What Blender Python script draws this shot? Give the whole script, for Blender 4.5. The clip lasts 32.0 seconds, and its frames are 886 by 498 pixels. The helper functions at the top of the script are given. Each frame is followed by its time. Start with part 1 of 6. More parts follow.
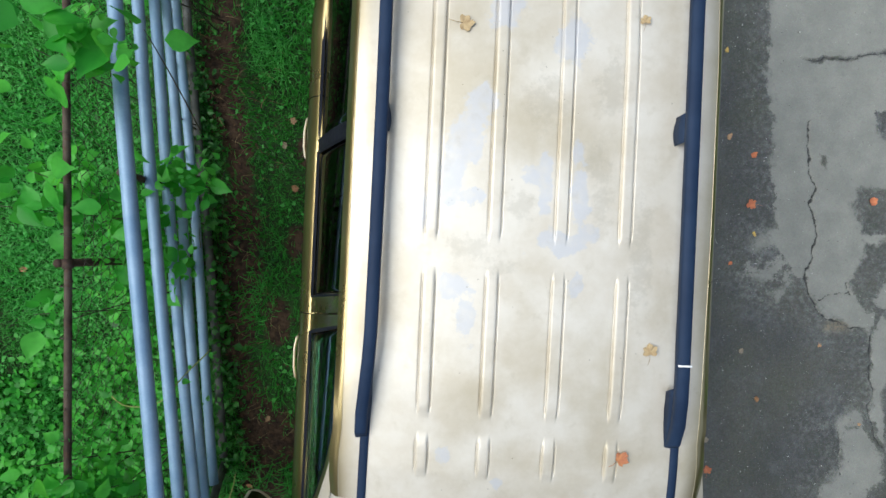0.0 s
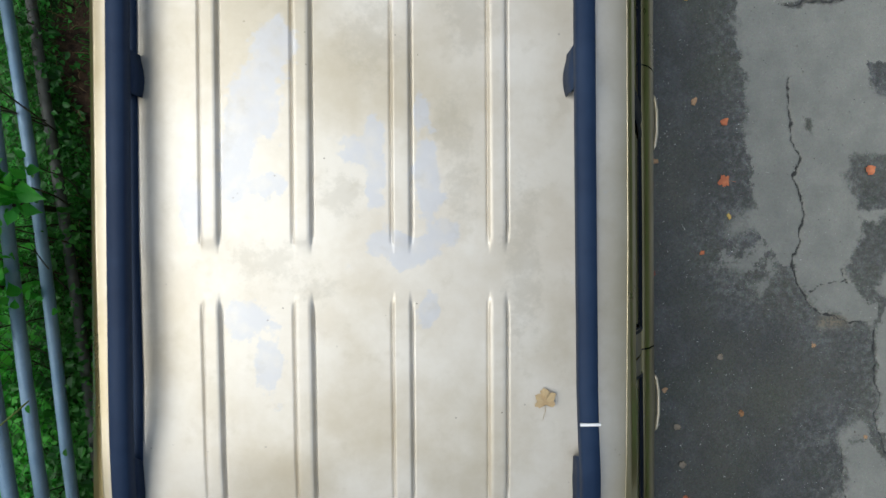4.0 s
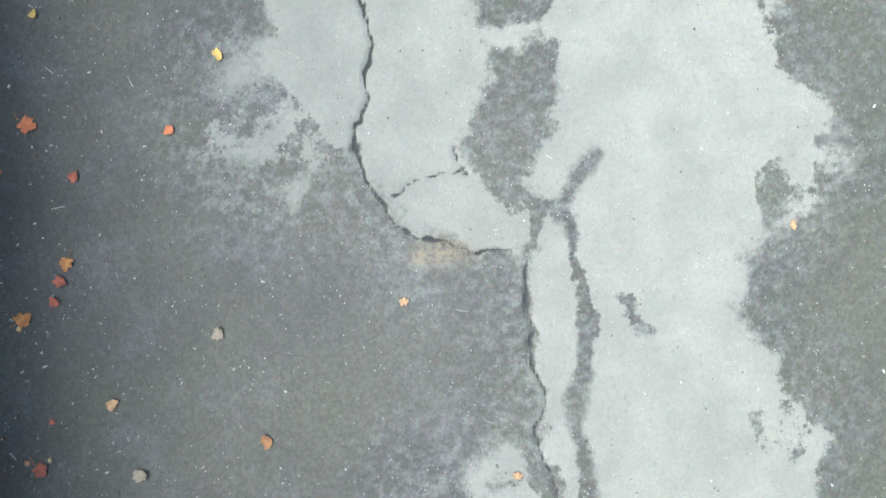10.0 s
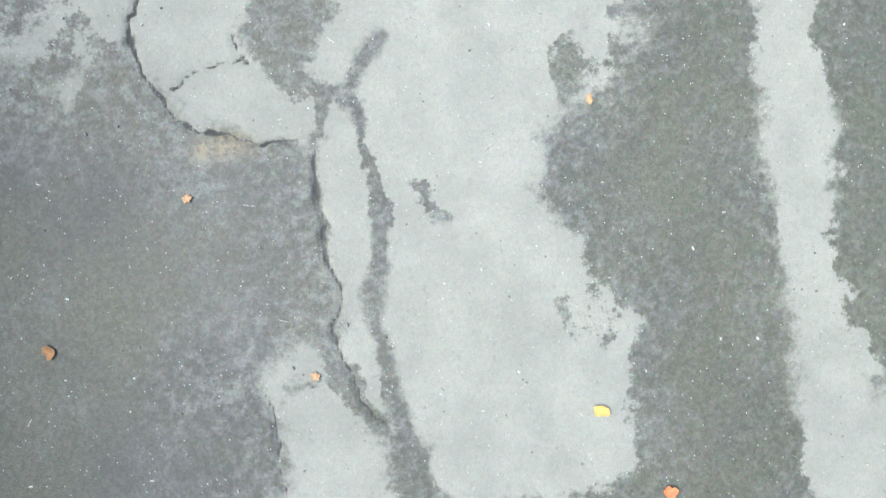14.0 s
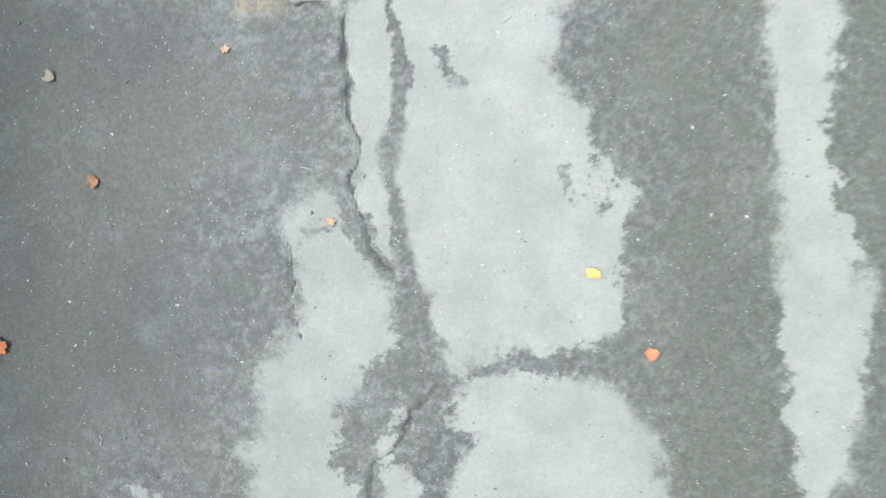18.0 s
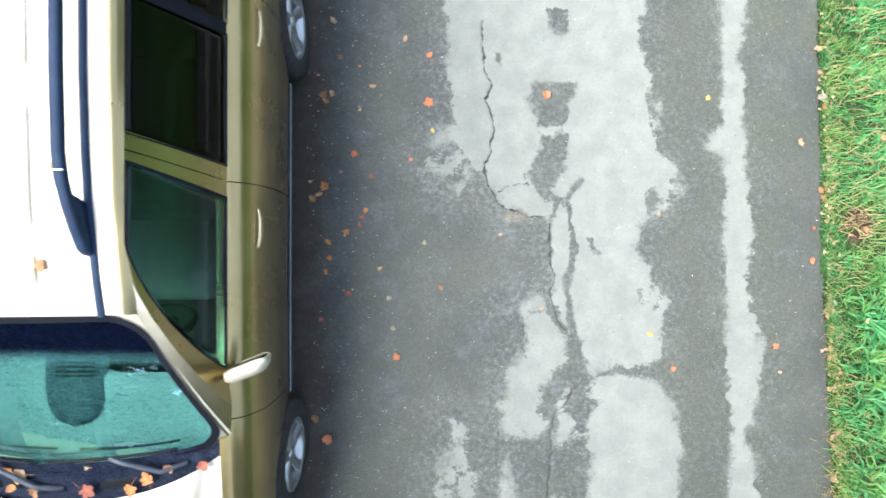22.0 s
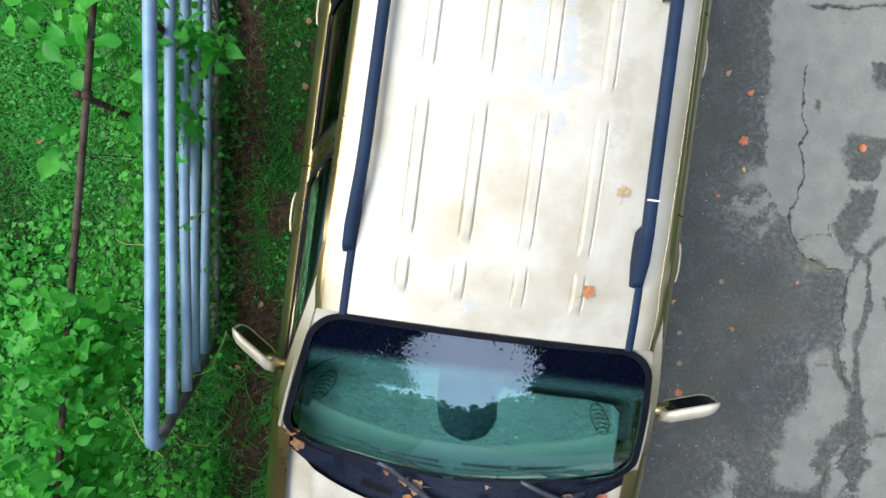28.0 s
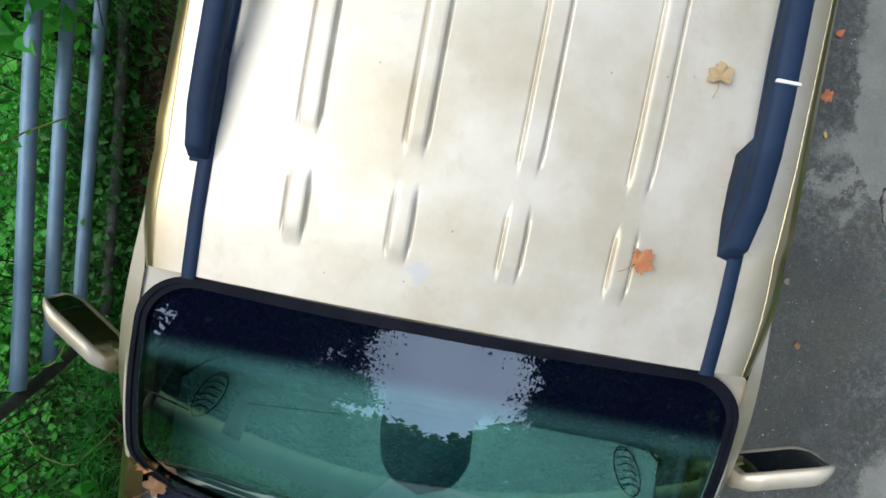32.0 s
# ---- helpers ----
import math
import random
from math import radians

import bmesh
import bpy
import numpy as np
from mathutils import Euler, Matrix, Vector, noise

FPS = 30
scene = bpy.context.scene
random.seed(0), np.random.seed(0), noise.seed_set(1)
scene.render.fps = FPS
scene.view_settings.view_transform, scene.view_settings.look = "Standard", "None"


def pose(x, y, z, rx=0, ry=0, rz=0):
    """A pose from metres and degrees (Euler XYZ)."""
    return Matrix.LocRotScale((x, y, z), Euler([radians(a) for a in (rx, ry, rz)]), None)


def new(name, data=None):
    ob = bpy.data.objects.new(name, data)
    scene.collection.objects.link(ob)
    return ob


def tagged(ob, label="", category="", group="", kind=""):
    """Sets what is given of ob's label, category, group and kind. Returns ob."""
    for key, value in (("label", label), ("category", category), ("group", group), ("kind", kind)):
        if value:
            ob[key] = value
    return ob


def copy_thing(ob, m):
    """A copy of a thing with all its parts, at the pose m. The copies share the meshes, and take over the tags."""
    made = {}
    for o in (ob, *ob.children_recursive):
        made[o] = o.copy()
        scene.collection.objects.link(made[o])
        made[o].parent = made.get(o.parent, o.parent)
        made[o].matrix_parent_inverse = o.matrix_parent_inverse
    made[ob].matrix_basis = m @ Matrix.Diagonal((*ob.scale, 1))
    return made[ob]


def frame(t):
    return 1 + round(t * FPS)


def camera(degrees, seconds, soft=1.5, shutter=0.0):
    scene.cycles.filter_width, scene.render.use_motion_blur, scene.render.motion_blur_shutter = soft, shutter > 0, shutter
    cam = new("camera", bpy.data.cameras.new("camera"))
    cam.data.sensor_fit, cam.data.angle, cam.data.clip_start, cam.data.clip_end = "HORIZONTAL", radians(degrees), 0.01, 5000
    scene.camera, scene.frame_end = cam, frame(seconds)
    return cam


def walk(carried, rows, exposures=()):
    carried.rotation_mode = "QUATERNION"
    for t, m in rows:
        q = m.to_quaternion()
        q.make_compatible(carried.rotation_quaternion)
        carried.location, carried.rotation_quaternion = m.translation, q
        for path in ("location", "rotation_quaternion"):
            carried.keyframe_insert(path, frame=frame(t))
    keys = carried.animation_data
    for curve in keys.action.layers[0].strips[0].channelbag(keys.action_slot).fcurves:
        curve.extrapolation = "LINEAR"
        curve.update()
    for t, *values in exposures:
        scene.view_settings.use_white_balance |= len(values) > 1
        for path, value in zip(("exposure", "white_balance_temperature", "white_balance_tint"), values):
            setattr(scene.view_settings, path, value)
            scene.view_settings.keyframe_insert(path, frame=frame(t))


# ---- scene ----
cam = camera(81.4, 32.0, 1.5, 0.4)
PATH = [
    (0, -0.330, 0.540, 3.353, 0.24, -1.22, 2.60),
    (0.5, -0.270, 0.545, 3.303, 0.26, -1.24, 2.45),
    (1, -0.174, 0.558, 3.241, 0.22, -1.24, 2.19),
    (1.5, -0.086, 0.571, 3.166, 0.19, -1.21, 1.96),
    (2, -0.012, 0.581, 3.097, 0.16, -1.23, 1.62),
    (2.5, 0.051, 0.590, 3.030, 0.02, -1.23, 1.25),
    (4.5, 0.233, 0.580, 2.752, -0.21, -0.81, -1.07),
    (5, 0.346, 0.549, 2.695, -0.51, -0.68, -1.78),
    (5.5, 0.485, 0.499, 2.627, -0.48, -0.53, -2.49),
    (6, 0.667, 0.433, 2.549, -0.55, -0.49, -3.06),
    (6.5, 0.865, 0.358, 2.505, -0.52, -0.47, -3.88),
    (7, 1.103, 0.281, 2.423, -0.71, -0.13, -5.00),
    (7.5, 1.339, 0.209, 2.256, -0.55, 0.21, -6.14),
    (8, 1.564, 0.157, 2.025, -0.43, -0.07, -7.40),
    (8.5, 1.811, 0.089, 1.775, 0.14, 0.27, -8.61),
    (9, 2.056, 0.057, 1.546, -0.10, 0.16, -9.59),
    (9.5, 2.253, 0.092, 1.476, -0.79, 0.21, -5.56),
    (10, 2.370, 0.198, 1.439, -0.98, -0.09, -3.61),
    (10.5, 2.361, 0.311, 1.423, -0.95, -0.49, -4.35),
    (11, 2.242, 0.369, 1.412, -0.99, -0.96, -5.14),
    (11.5, 2.093, 0.329, 1.427, -1.29, -0.17, -5.88),
    (12, 2.011, 0.147, 1.434, -1.22, 0.28, -5.89),
    (12.5, 2.364, -0.105, 1.414, -0.58, 0.43, -5.47),
    (13, 2.672, -0.282, 1.393, 0.43, -0.22, -6.10),
    (13.5, 2.915, -0.256, 1.380, 0.25, -0.31, -6.67),
    (15.5, 2.752, 0.099, 1.395, -2.33, 0.37, -4.23),
    (16, 2.549, -0.001, 1.413, -2.57, -1.37, -4.10),
    (16.5, 2.488, -0.228, 1.436, -1.03, -1.23, -3.17),
    (17, 2.543, -0.433, 1.427, -0.43, -0.82, -2.43),
    (17.5, 2.702, -0.561, 1.420, -0.24, 0.18, -2.08),
    (18, 2.905, -0.532, 1.492, -1.43, 1.57, -2.04),
    (18.5, 3.019, -0.431, 2.158, -1.10, 0.17, -2.57),
    (19, 3.116, -0.328, 2.787, -0.43, 0.70, -2.65),
    (19.5, 3.081, -0.269, 2.894, -0.15, 0.75, -2.50),
    (20, 2.970, -0.223, 2.877, 0.25, 0.62, -2.18),
    (20.5, 2.674, -0.155, 2.908, 0.34, 0.44, -1.69),
    (21, 2.391, -0.091, 3.257, 0.11, 0.58, -1.07),
    (21.5, 2.119, -0.069, 3.488, 0.02, 0.16, -0.39),
    (22, 1.847, -0.062, 3.560, -0.08, -0.16, 0.17),
    (22.5, 1.413, -0.078, 3.594, 0.06, -0.39, 0.69),
    (23, 0.954, -0.087, 3.588, 0.12, -0.63, 1.23),
    (23.5, 0.577, -0.111, 3.586, 0.05, -0.64, 1.81),
    (24, 0.380, -0.193, 3.581, -0.16, -0.50, 2.47),
    (24.5, 0.304, -0.312, 3.555, -0.20, -0.43, 3.11),
    (26.5, -0.007, -0.321, 3.448, -0.10, -0.75, 5.64),
    (27, -0.079, -0.132, 3.462, -0.28, -0.84, 6.31),
    (27.5, -0.149, -0.047, 3.495, -0.28, -0.93, 6.99),
    (28, -0.230, -0.038, 3.478, -0.31, -0.88, 7.44),
    (28.5, -0.289, -0.090, 3.370, -0.23, -0.87, 7.86),
    (29, -0.301, -0.150, 3.255, -0.20, -0.83, 8.26),
    (29.5, -0.257, -0.206, 3.151, -0.06, -0.75, 8.70),
    (30, -0.190, -0.234, 3.042, -0.21, -0.80, 9.14),
    (30.5, -0.117, -0.242, 2.919, -0.37, -0.72, 9.53),
    (31, -0.075, -0.234, 2.820, -0.35, -0.68, 9.93),
    (31.5, -0.049, -0.203, 2.715, -0.47, -0.48, 10.30),
    (32, -0.052, -0.175, 2.616, -0.31, -0.58, 10.68),
]
walk(cam, [(t, pose(*p)) for t, *p in PATH], [(0.0, 0.08), (2.5, -0.04), (5.0, -0.42), (6.0, -0.42), (7.5, 0.30), (8.0, 0.72), (9.0, 1.08), (10.0, 1.34), (11.0, 1.38), (13.0, 1.36), (16.0, 1.15), (17.0, 1.28), (19.0, 1.36), (21.0, 1.58), (22.5, 1.42), (24.5, 0.75), (28.0, 0.44), (30.0, 0.34), (32.0, 0.04)])

# ---- world, sun, exposure ----
SUN_EL, SUN_AZ = 50.5, 264.0
world = bpy.data.worlds.new("overcast_sky")
scene.world = world
world.use_nodes = True
wn, wl = world.node_tree.nodes, world.node_tree.links
sky = wn.new("ShaderNodeTexSky")
sky.sky_type, sky.sun_disc = "NISHITA", False
sky.sun_elevation, sky.sun_rotation = radians(SUN_EL), radians(SUN_AZ)
sky.air_density, sky.dust_density, sky.ozone_density = 1.0, 3.0, 1.0
wcoord, wnoise, wramp, wmix = wn.new("ShaderNodeTexCoord"), wn.new("ShaderNodeTexNoise"), wn.new("ShaderNodeValToRGB"), wn.new("ShaderNodeMixRGB")
wnoise.inputs["Scale"].default_value, wnoise.inputs["Detail"].default_value = 2.6, 7.0
wramp.color_ramp.elements[0].position, wramp.color_ramp.elements[1].position = 0.36, 0.62
wramp.color_ramp.elements[0].color, wramp.color_ramp.elements[1].color = (0.50, 0.50, 0.50, 1), (0.95, 0.95, 0.95, 1)
wmix.inputs[2].default_value = (6.7, 8.6, 11.7, 1)
wl.new(wcoord.outputs["Generated"], wnoise.inputs["Vector"])
wl.new(wnoise.outputs["Fac"], wramp.inputs["Fac"])
wl.new(wramp.outputs["Color"], wmix.inputs[0])
wl.new(sky.outputs["Color"], wmix.inputs[1])
wl.new(wmix.outputs["Color"], wn["Background"].inputs["Color"])
wn["Background"].inputs["Strength"].default_value = 0.078
sun = new("sun", bpy.data.lights.new("sun", "SUN"))
sun.data.energy, sun.data.angle, sun.data.color = 5.0, radians(58), (0.985, 1.0, 0.965)
sun.rotation_euler = Euler((radians(90 - SUN_EL), 0, radians(180 - SUN_AZ)))

# ---- materials ----


class Nodes:
    """Short hands for a node material."""

    def __init__(self, name, rough=0.6, metal=0.0, ior=1.45):
        self.m = bpy.data.materials.new(name)
        self.m.use_nodes = True
        self.t = self.m.node_tree
        self.b = self.t.nodes["Principled BSDF"]
        self.b.inputs["Roughness"].default_value = rough
        self.b.inputs["Metallic"].default_value = metal
        self.b.inputs["IOR"].default_value = ior
        self.obj = self.t.nodes.new("ShaderNodeTexCoord").outputs["Object"]

    def put(self, value, socket):
        if isinstance(value, bpy.types.NodeSocket):
            self.t.links.new(value, socket)
        elif socket.type == "RGBA":
            socket.default_value = (*value, 1)
        else:
            socket.default_value = value

    def set(self, name, value):
        self.put(value, self.b.inputs[name])
        return self

    def noise(self, scale, detail=4.0, rough=0.55, vector=None, kind="Fac"):
        n = self.t.nodes.new("ShaderNodeTexNoise")
        n.inputs["Scale"].default_value, n.inputs["Detail"].default_value, n.inputs["Roughness"].default_value = scale, detail, rough
        self.t.links.new(vector or self.obj, n.inputs["Vector"])
        return n.outputs[kind]

    def cells(self, scale, out="Distance", vector=None):
        n = self.t.nodes.new("ShaderNodeTexVoronoi")
        n.inputs["Scale"].default_value = scale
        self.t.links.new(vector or self.obj, n.inputs["Vector"])
        return n.outputs[out]

    def stretch(self, x, y, z):
        n = self.t.nodes.new("ShaderNodeMapping")
        n.inputs["Scale"].default_value = (x, y, z)
        self.t.links.new(self.obj, n.inputs["Vector"])
        return n.outputs["Vector"]

    def ramp(self, value, a, b, ca=(0, 0, 0), cb=(1, 1, 1)):
        n = self.t.nodes.new("ShaderNodeValToRGB")
        e = n.color_ramp.elements
        e[0].position, e[1].position, e[0].color, e[1].color = a, b, (*ca, 1), (*cb, 1)
        self.t.links.new(value, n.inputs["Fac"])
        return n.outputs["Color"]

    def span(self, value, a, b, c=0.0, d=1.0):
        n = self.t.nodes.new("ShaderNodeMapRange")
        n.interpolation_type = "SMOOTHSTEP"
        for i, v in enumerate((a, b, c, d)):
            n.inputs[i + 1].default_value = v
        self.put(value, n.inputs[0])
        return n.outputs[0]

    def mix(self, fac, a, b, blend="MIX"):
        n = self.t.nodes.new("ShaderNodeMixRGB")
        n.blend_type = blend
        for v, s in zip((fac, a, b), n.inputs):
            self.put(v, s)
        return n.outputs["Color"]

    def math(self, op, a, b=0.0):
        n = self.t.nodes.new("ShaderNodeMath")
        n.operation = op
        self.put(a, n.inputs[0])
        self.put(b, n.inputs[1])
        return n.outputs[0]

    def attr(self, name):
        n = self.t.nodes.new("ShaderNodeAttribute")
        n.attribute_name = name
        return n.outputs["Fac"]

    def color_attr(self, name):
        n = self.t.nodes.new("ShaderNodeAttribute")
        n.attribute_name = name
        return n.outputs["Color"]

    def island(self):
        return self.t.nodes.new("ShaderNodeNewGeometry").outputs["Random Per Island"]

    def chance(self):
        return self.t.nodes.new("ShaderNodeObjectInfo").outputs["Random"]

    def bump(self, height, strength=0.3, distance=0.01):
        n = self.t.nodes.new("ShaderNodeBump")
        n.inputs["Strength"].default_value, n.inputs["Distance"].default_value = strength, distance
        self.put(height, n.inputs["Height"])
        self.t.links.new(n.outputs["Normal"], self.b.inputs["Normal"])
        return self


def plain(name, a, b, scale, rough=0.6, metal=0.0, bump=0.1, fine=200.0):
    """Two tones mixed by noise at one scale, a fine grain over it and a light relief."""
    n = Nodes(name, rough, metal)
    big, small = n.noise(scale), n.noise(fine, 2.0)
    c = n.mix(n.span(big, 0.35, 0.65), a, b)
    n.set("Base Color", n.mix(0.25, c, n.mix(small, (0.2, 0.2, 0.2), (0.8, 0.8, 0.8)), "OVERLAY"))
    n.set("Roughness", n.span(small, 0.2, 0.8, rough - 0.08, rough + 0.08))
    n.bump(small, bump, 0.002)
    return n.m


def asphalt_material():
    n = Nodes("worn_asphalt", 0.8)
    pale, crack, rusty = n.attr("pale"), n.attr("crack"), n.attr("rusty")
    wide, mid, fine, grit = n.noise(1.6, 4), n.noise(9, 9, 0.70), n.noise(60, 6, 0.7), n.noise(330, 4, 0.75)
    # Light worn skin: an outline frayed at several scales, crisp here and hazy there.
    edge = n.math("ADD", pale, n.math("MULTIPLY", n.math("SUBTRACT", mid, 0.5), 0.24))
    edge = n.math("ADD", edge, n.math("MULTIPLY", n.math("SUBTRACT", fine, 0.5), 0.07))
    haze = n.span(n.noise(2.3, 3), 0.40, 0.62, 0.010, 0.045)
    skin = n.span(n.math("DIVIDE", edge, haze), -1.0, 1.0)
    veil = n.span(edge, -0.34, 0.0, 0.0, 0.62)
    dark = n.mix(n.span(wide, 0.35, 0.68), (0.052, 0.054, 0.0505), (0.074, 0.075, 0.063))
    dark = n.mix(n.span(n.noise(3.7, 8, 0.68), 0.47, 0.72, 0, 0.7), dark, (0.098, 0.102, 0.101))
    light = n.mix(n.span(n.noise(6, 5), 0.3, 0.7), (0.186, 0.190, 0.172), (0.226, 0.229, 0.205))
    light = n.mix(n.span(n.noise(16, 7, 0.7), 0.56, 0.74, 0, 0.45), light, (0.135, 0.140, 0.137))
    worn = n.mix(n.math("MULTIPLY", veil, n.span(n.noise(28, 6, 0.7), 0.42, 0.68)), dark, (0.165, 0.170, 0.166))
    c = n.mix(n.math("MULTIPLY", skin, n.span(fine, 0.30, 0.45, 0.72, 1.0)), worn, light)
    moss = n.math("MULTIPLY", n.span(n.noise(2.1, 4), 0.48, 0.68, 0, 0.35), n.span(skin, 0, 1, 1, 0.12))
    c = n.mix(moss, c, (0.066, 0.074, 0.048))
    algae = n.math("MULTIPLY", n.attr("algae"), n.span(n.noise(4.5, 5), 0.35, 0.65, 0.45, 1.0))
    c = n.mix(n.math("MULTIPLY", algae, n.span(skin, 0, 1, 0.62, 0.08)), c, (0.067, 0.071, 0.050))
    stone = n.cells(230, "Color")
    c = n.mix(n.span(skin, 0, 1, 0.34, 0.13), c, n.mix(0.6, stone, n.span(grit, 0.3, 0.7)), "OVERLAY")
    coarse = n.mix(0.5, n.span(n.cells(115, "Color"), 0.0, 1.0), n.noise(150, 3, 0.7))
    c = n.mix(n.span(skin, 0, 1, 0.38, 0.09), c, coarse, "OVERLAY")
    chips = n.math("MULTIPLY", n.span(n.cells(75), 0.10, 0.16, 1.0, 0.0), n.span(n.noise(31, 2), 0.52, 0.60))
    c = n.mix(chips, c, (0.34, 0.35, 0.33))
    pits = n.math("MULTIPLY", n.span(n.cells(38), 0.08, 0.16, 1.0, 0.0), n.span(n.noise(19, 2), 0.55, 0.62, 0, 0.7))
    c = n.mix(pits, c, (0.03, 0.03, 0.03))
    c = n.mix(n.math("MULTIPLY", rusty, n.span(fine, 0.35, 0.6)), c, (0.20, 0.165, 0.115))
    # Brown-black strip beside the car: its shade painted in together with leaf dirt.
    shade_dirt = n.math("ADD", n.attr("shade_dirt"), n.math("MULTIPLY", n.math("SUBTRACT", n.noise(3.6, 8, 0.7), 0.5), 2.2))
    c = n.mix(n.span(shade_dirt, 0.25, 1.25, 0, 0.85), c, (0.034, 0.020, 0.014))
    gap = n.math("ADD", crack, n.math("MULTIPLY", n.math("SUBTRACT", fine, 0.5), 0.012))
    c = n.mix(n.span(gap, 0.001, 0.0065, 0.95, 0), c, (0.022, 0.023, 0.023))
    n.set("Base Color", c)
    n.set("Roughness", n.span(skin, 0, 1, 0.60, 0.85))
    n.bump(n.math("ADD", n.math("MULTIPLY", grit, 0.6), n.math("MULTIPLY", n.cells(230), 0.8)), 0.32, 0.004)
    return n.m


def paint_material():
    """Champagne metallic paint, chalky and patchy where the clear coat has gone; the pale tone also paints in
    skylight.
    """
    n = Nodes("champagne_paint", 0.34, 0.25)
    cloud, grain, fine = n.noise(2.6, 6, 0.6), n.noise(24, 4), n.noise(70, 5, 0.65)
    fade_lit = n.attr("fade_lit")
    c = n.mix(n.span(cloud, 0.35, 0.7), (0.318, 0.243, 0.100), (0.368, 0.285, 0.128))
    old = n.mix(n.span(n.noise(5, 6, 0.65), 0.35, 0.65), (0.62, 0.56, 0.468), (0.69, 0.642, 0.562))
    c = n.mix(n.math("MULTIPLY", fade_lit, n.span(cloud, 0.28, 0.60, 0.62, 1.0)), c, old)
    # Grey-brown grime in mottled drifts, then the sharp-edged bluish bare patches.
    soot = n.math("ADD", n.attr("grime"), n.math("MULTIPLY", n.math("SUBTRACT", n.noise(26, 8, 0.75), 0.5), 2.4))
    c = n.mix(n.math("MULTIPLY", n.span(soot, 0.35, 0.95, 0, 0.28), fade_lit), c, (0.33, 0.295, 0.225))
    ragged = n.math("ADD", n.math("MULTIPLY", n.math("SUBTRACT", n.noise(15, 7, 0.65), 0.5), 1.5), n.math("MULTIPLY", n.math("SUBTRACT", fine, 0.5), 0.35))
    chalk = n.span(n.math("ADD", n.attr("chalk"), ragged), 0.26, 0.44)
    c = n.mix(n.math("MULTIPLY", chalk, n.span(grain, 0.25, 0.6, 0.30, 0.58)), c, (0.50, 0.52, 0.575))
    c = n.mix(n.math("MULTIPLY", fade_lit, n.span(n.noise(14, 5, 0.6), 0.56, 0.72, 0, 0.20)), c, (0.38, 0.32, 0.215))
    specks = n.math("MULTIPLY", n.span(n.cells(34), 0.05, 0.09, 1.0, 0.0), n.span(n.noise(11, 2), 0.58, 0.64, 0, 0.6))
    c = n.mix(n.math("MULTIPLY", specks, fade_lit), c, (0.17, 0.14, 0.10))
    n.set("Base Color", c)
    n.set("Metallic", n.math("SUBTRACT", 0.94, n.math("MULTIPLY", fade_lit, 0.59)))
    n.set("Roughness", n.math("ADD", n.math("MULTIPLY", fade_lit, n.span(fine, 0.3, 0.7, 0.20, 0.28)), n.span(cloud, 0.3, 0.7, 0.26, 0.33)))
    n.set("Coat Weight", n.math("SUBTRACT", 0.6, n.math("MULTIPLY", fade_lit, 0.45)))
    n.set("Coat Roughness", 0.12)
    return n.m


def glass_material(name, tint, rough=0.0, ior=1.75):
    n = Nodes(name, rough)
    n.set("Transmission Weight", 1.0).set("Base Color", tint).set("IOR", ior).set("Specular IOR Level", 0.6)
    return n.m


def screen_material():
    """Green windscreen glass with a blue shade band fading out below its top edge, reflected haze painted into it."""
    n = Nodes("shaded_windscreen_glass", 0.0)
    c = n.mix(n.span(n.attr("band"), 0.0, 1.0), (0.30, 0.76, 0.78), (0.009, 0.013, 0.05))
    # Lower transmission in the band paints in the navy haze of reflected trees.
    n.set("Transmission Weight", n.span(n.attr("band"), 0.0, 1.0, 1.0, 0.72)).set("Base Color", c).set("IOR", 1.9).set("Specular IOR Level", 0.8)
    n.set("Coat Weight", 1.0).set("Coat Roughness", 0.0).set("Coat IOR", 2.7)
    return n.m


def dull(material, level=0.2):
    material.node_tree.nodes["Principled BSDF"].inputs["Specular IOR Level"].default_value = level
    return material


ASPHALT = asphalt_material()
PAINT = paint_material()
SCREEN = screen_material()
SIDE_GLASS = glass_material("green_side_glass", (0.15, 0.37, 0.40), 0.0, 1.38)
DARK_GLASS = glass_material("smoked_glass", (0.018, 0.022, 0.027), 0.0, 1.28)
DARK_GLASS.node_tree.nodes["Principled BSDF"].inputs["Specular IOR Level"].default_value = 0.22
BLACK_TRIM = plain("blue_black_rail_plastic", (0.008, 0.021, 0.052), (0.012, 0.028, 0.064), 9, 0.68, 0, 0.15, 350)
RUBBER = plain("tyre_rubber", (0.018, 0.018, 0.019), (0.035, 0.035, 0.034), 20, 0.85, 0, 0.4, 250)
SEAL = plain("black_window_seal", (0.005, 0.006, 0.011), (0.009, 0.010, 0.017), 15, 0.65, 0, 0.05, 80)
ALLOY = plain("silver_alloy", (0.36, 0.38, 0.39), (0.45, 0.46, 0.47), 12, 0.32, 0.8, 0.05)
CHROME_TRIM = plain("bright_side_moulding", (0.10, 0.13, 0.14), (0.14, 0.17, 0.18), 3, 0.2, 0.6, 0.0, 20)
UNDER = plain("black_underbody", (0.012, 0.012, 0.012), (0.02, 0.02, 0.02), 6, 0.9)
DASH = plain("beige_dashboard_vinyl", (0.26, 0.275, 0.265), (0.29, 0.30, 0.29), 5, 0.6, 0, 0.0, 18)
LINING = plain("grey_door_lining", (0.045, 0.047, 0.047), (0.06, 0.062, 0.062), 8, 0.7, 0, 0.1, 60)
SEAT = plain("beige_seat_cloth", (0.13, 0.13, 0.115), (0.17, 0.165, 0.145), 12, 0.85, 0, 0.4, 300)
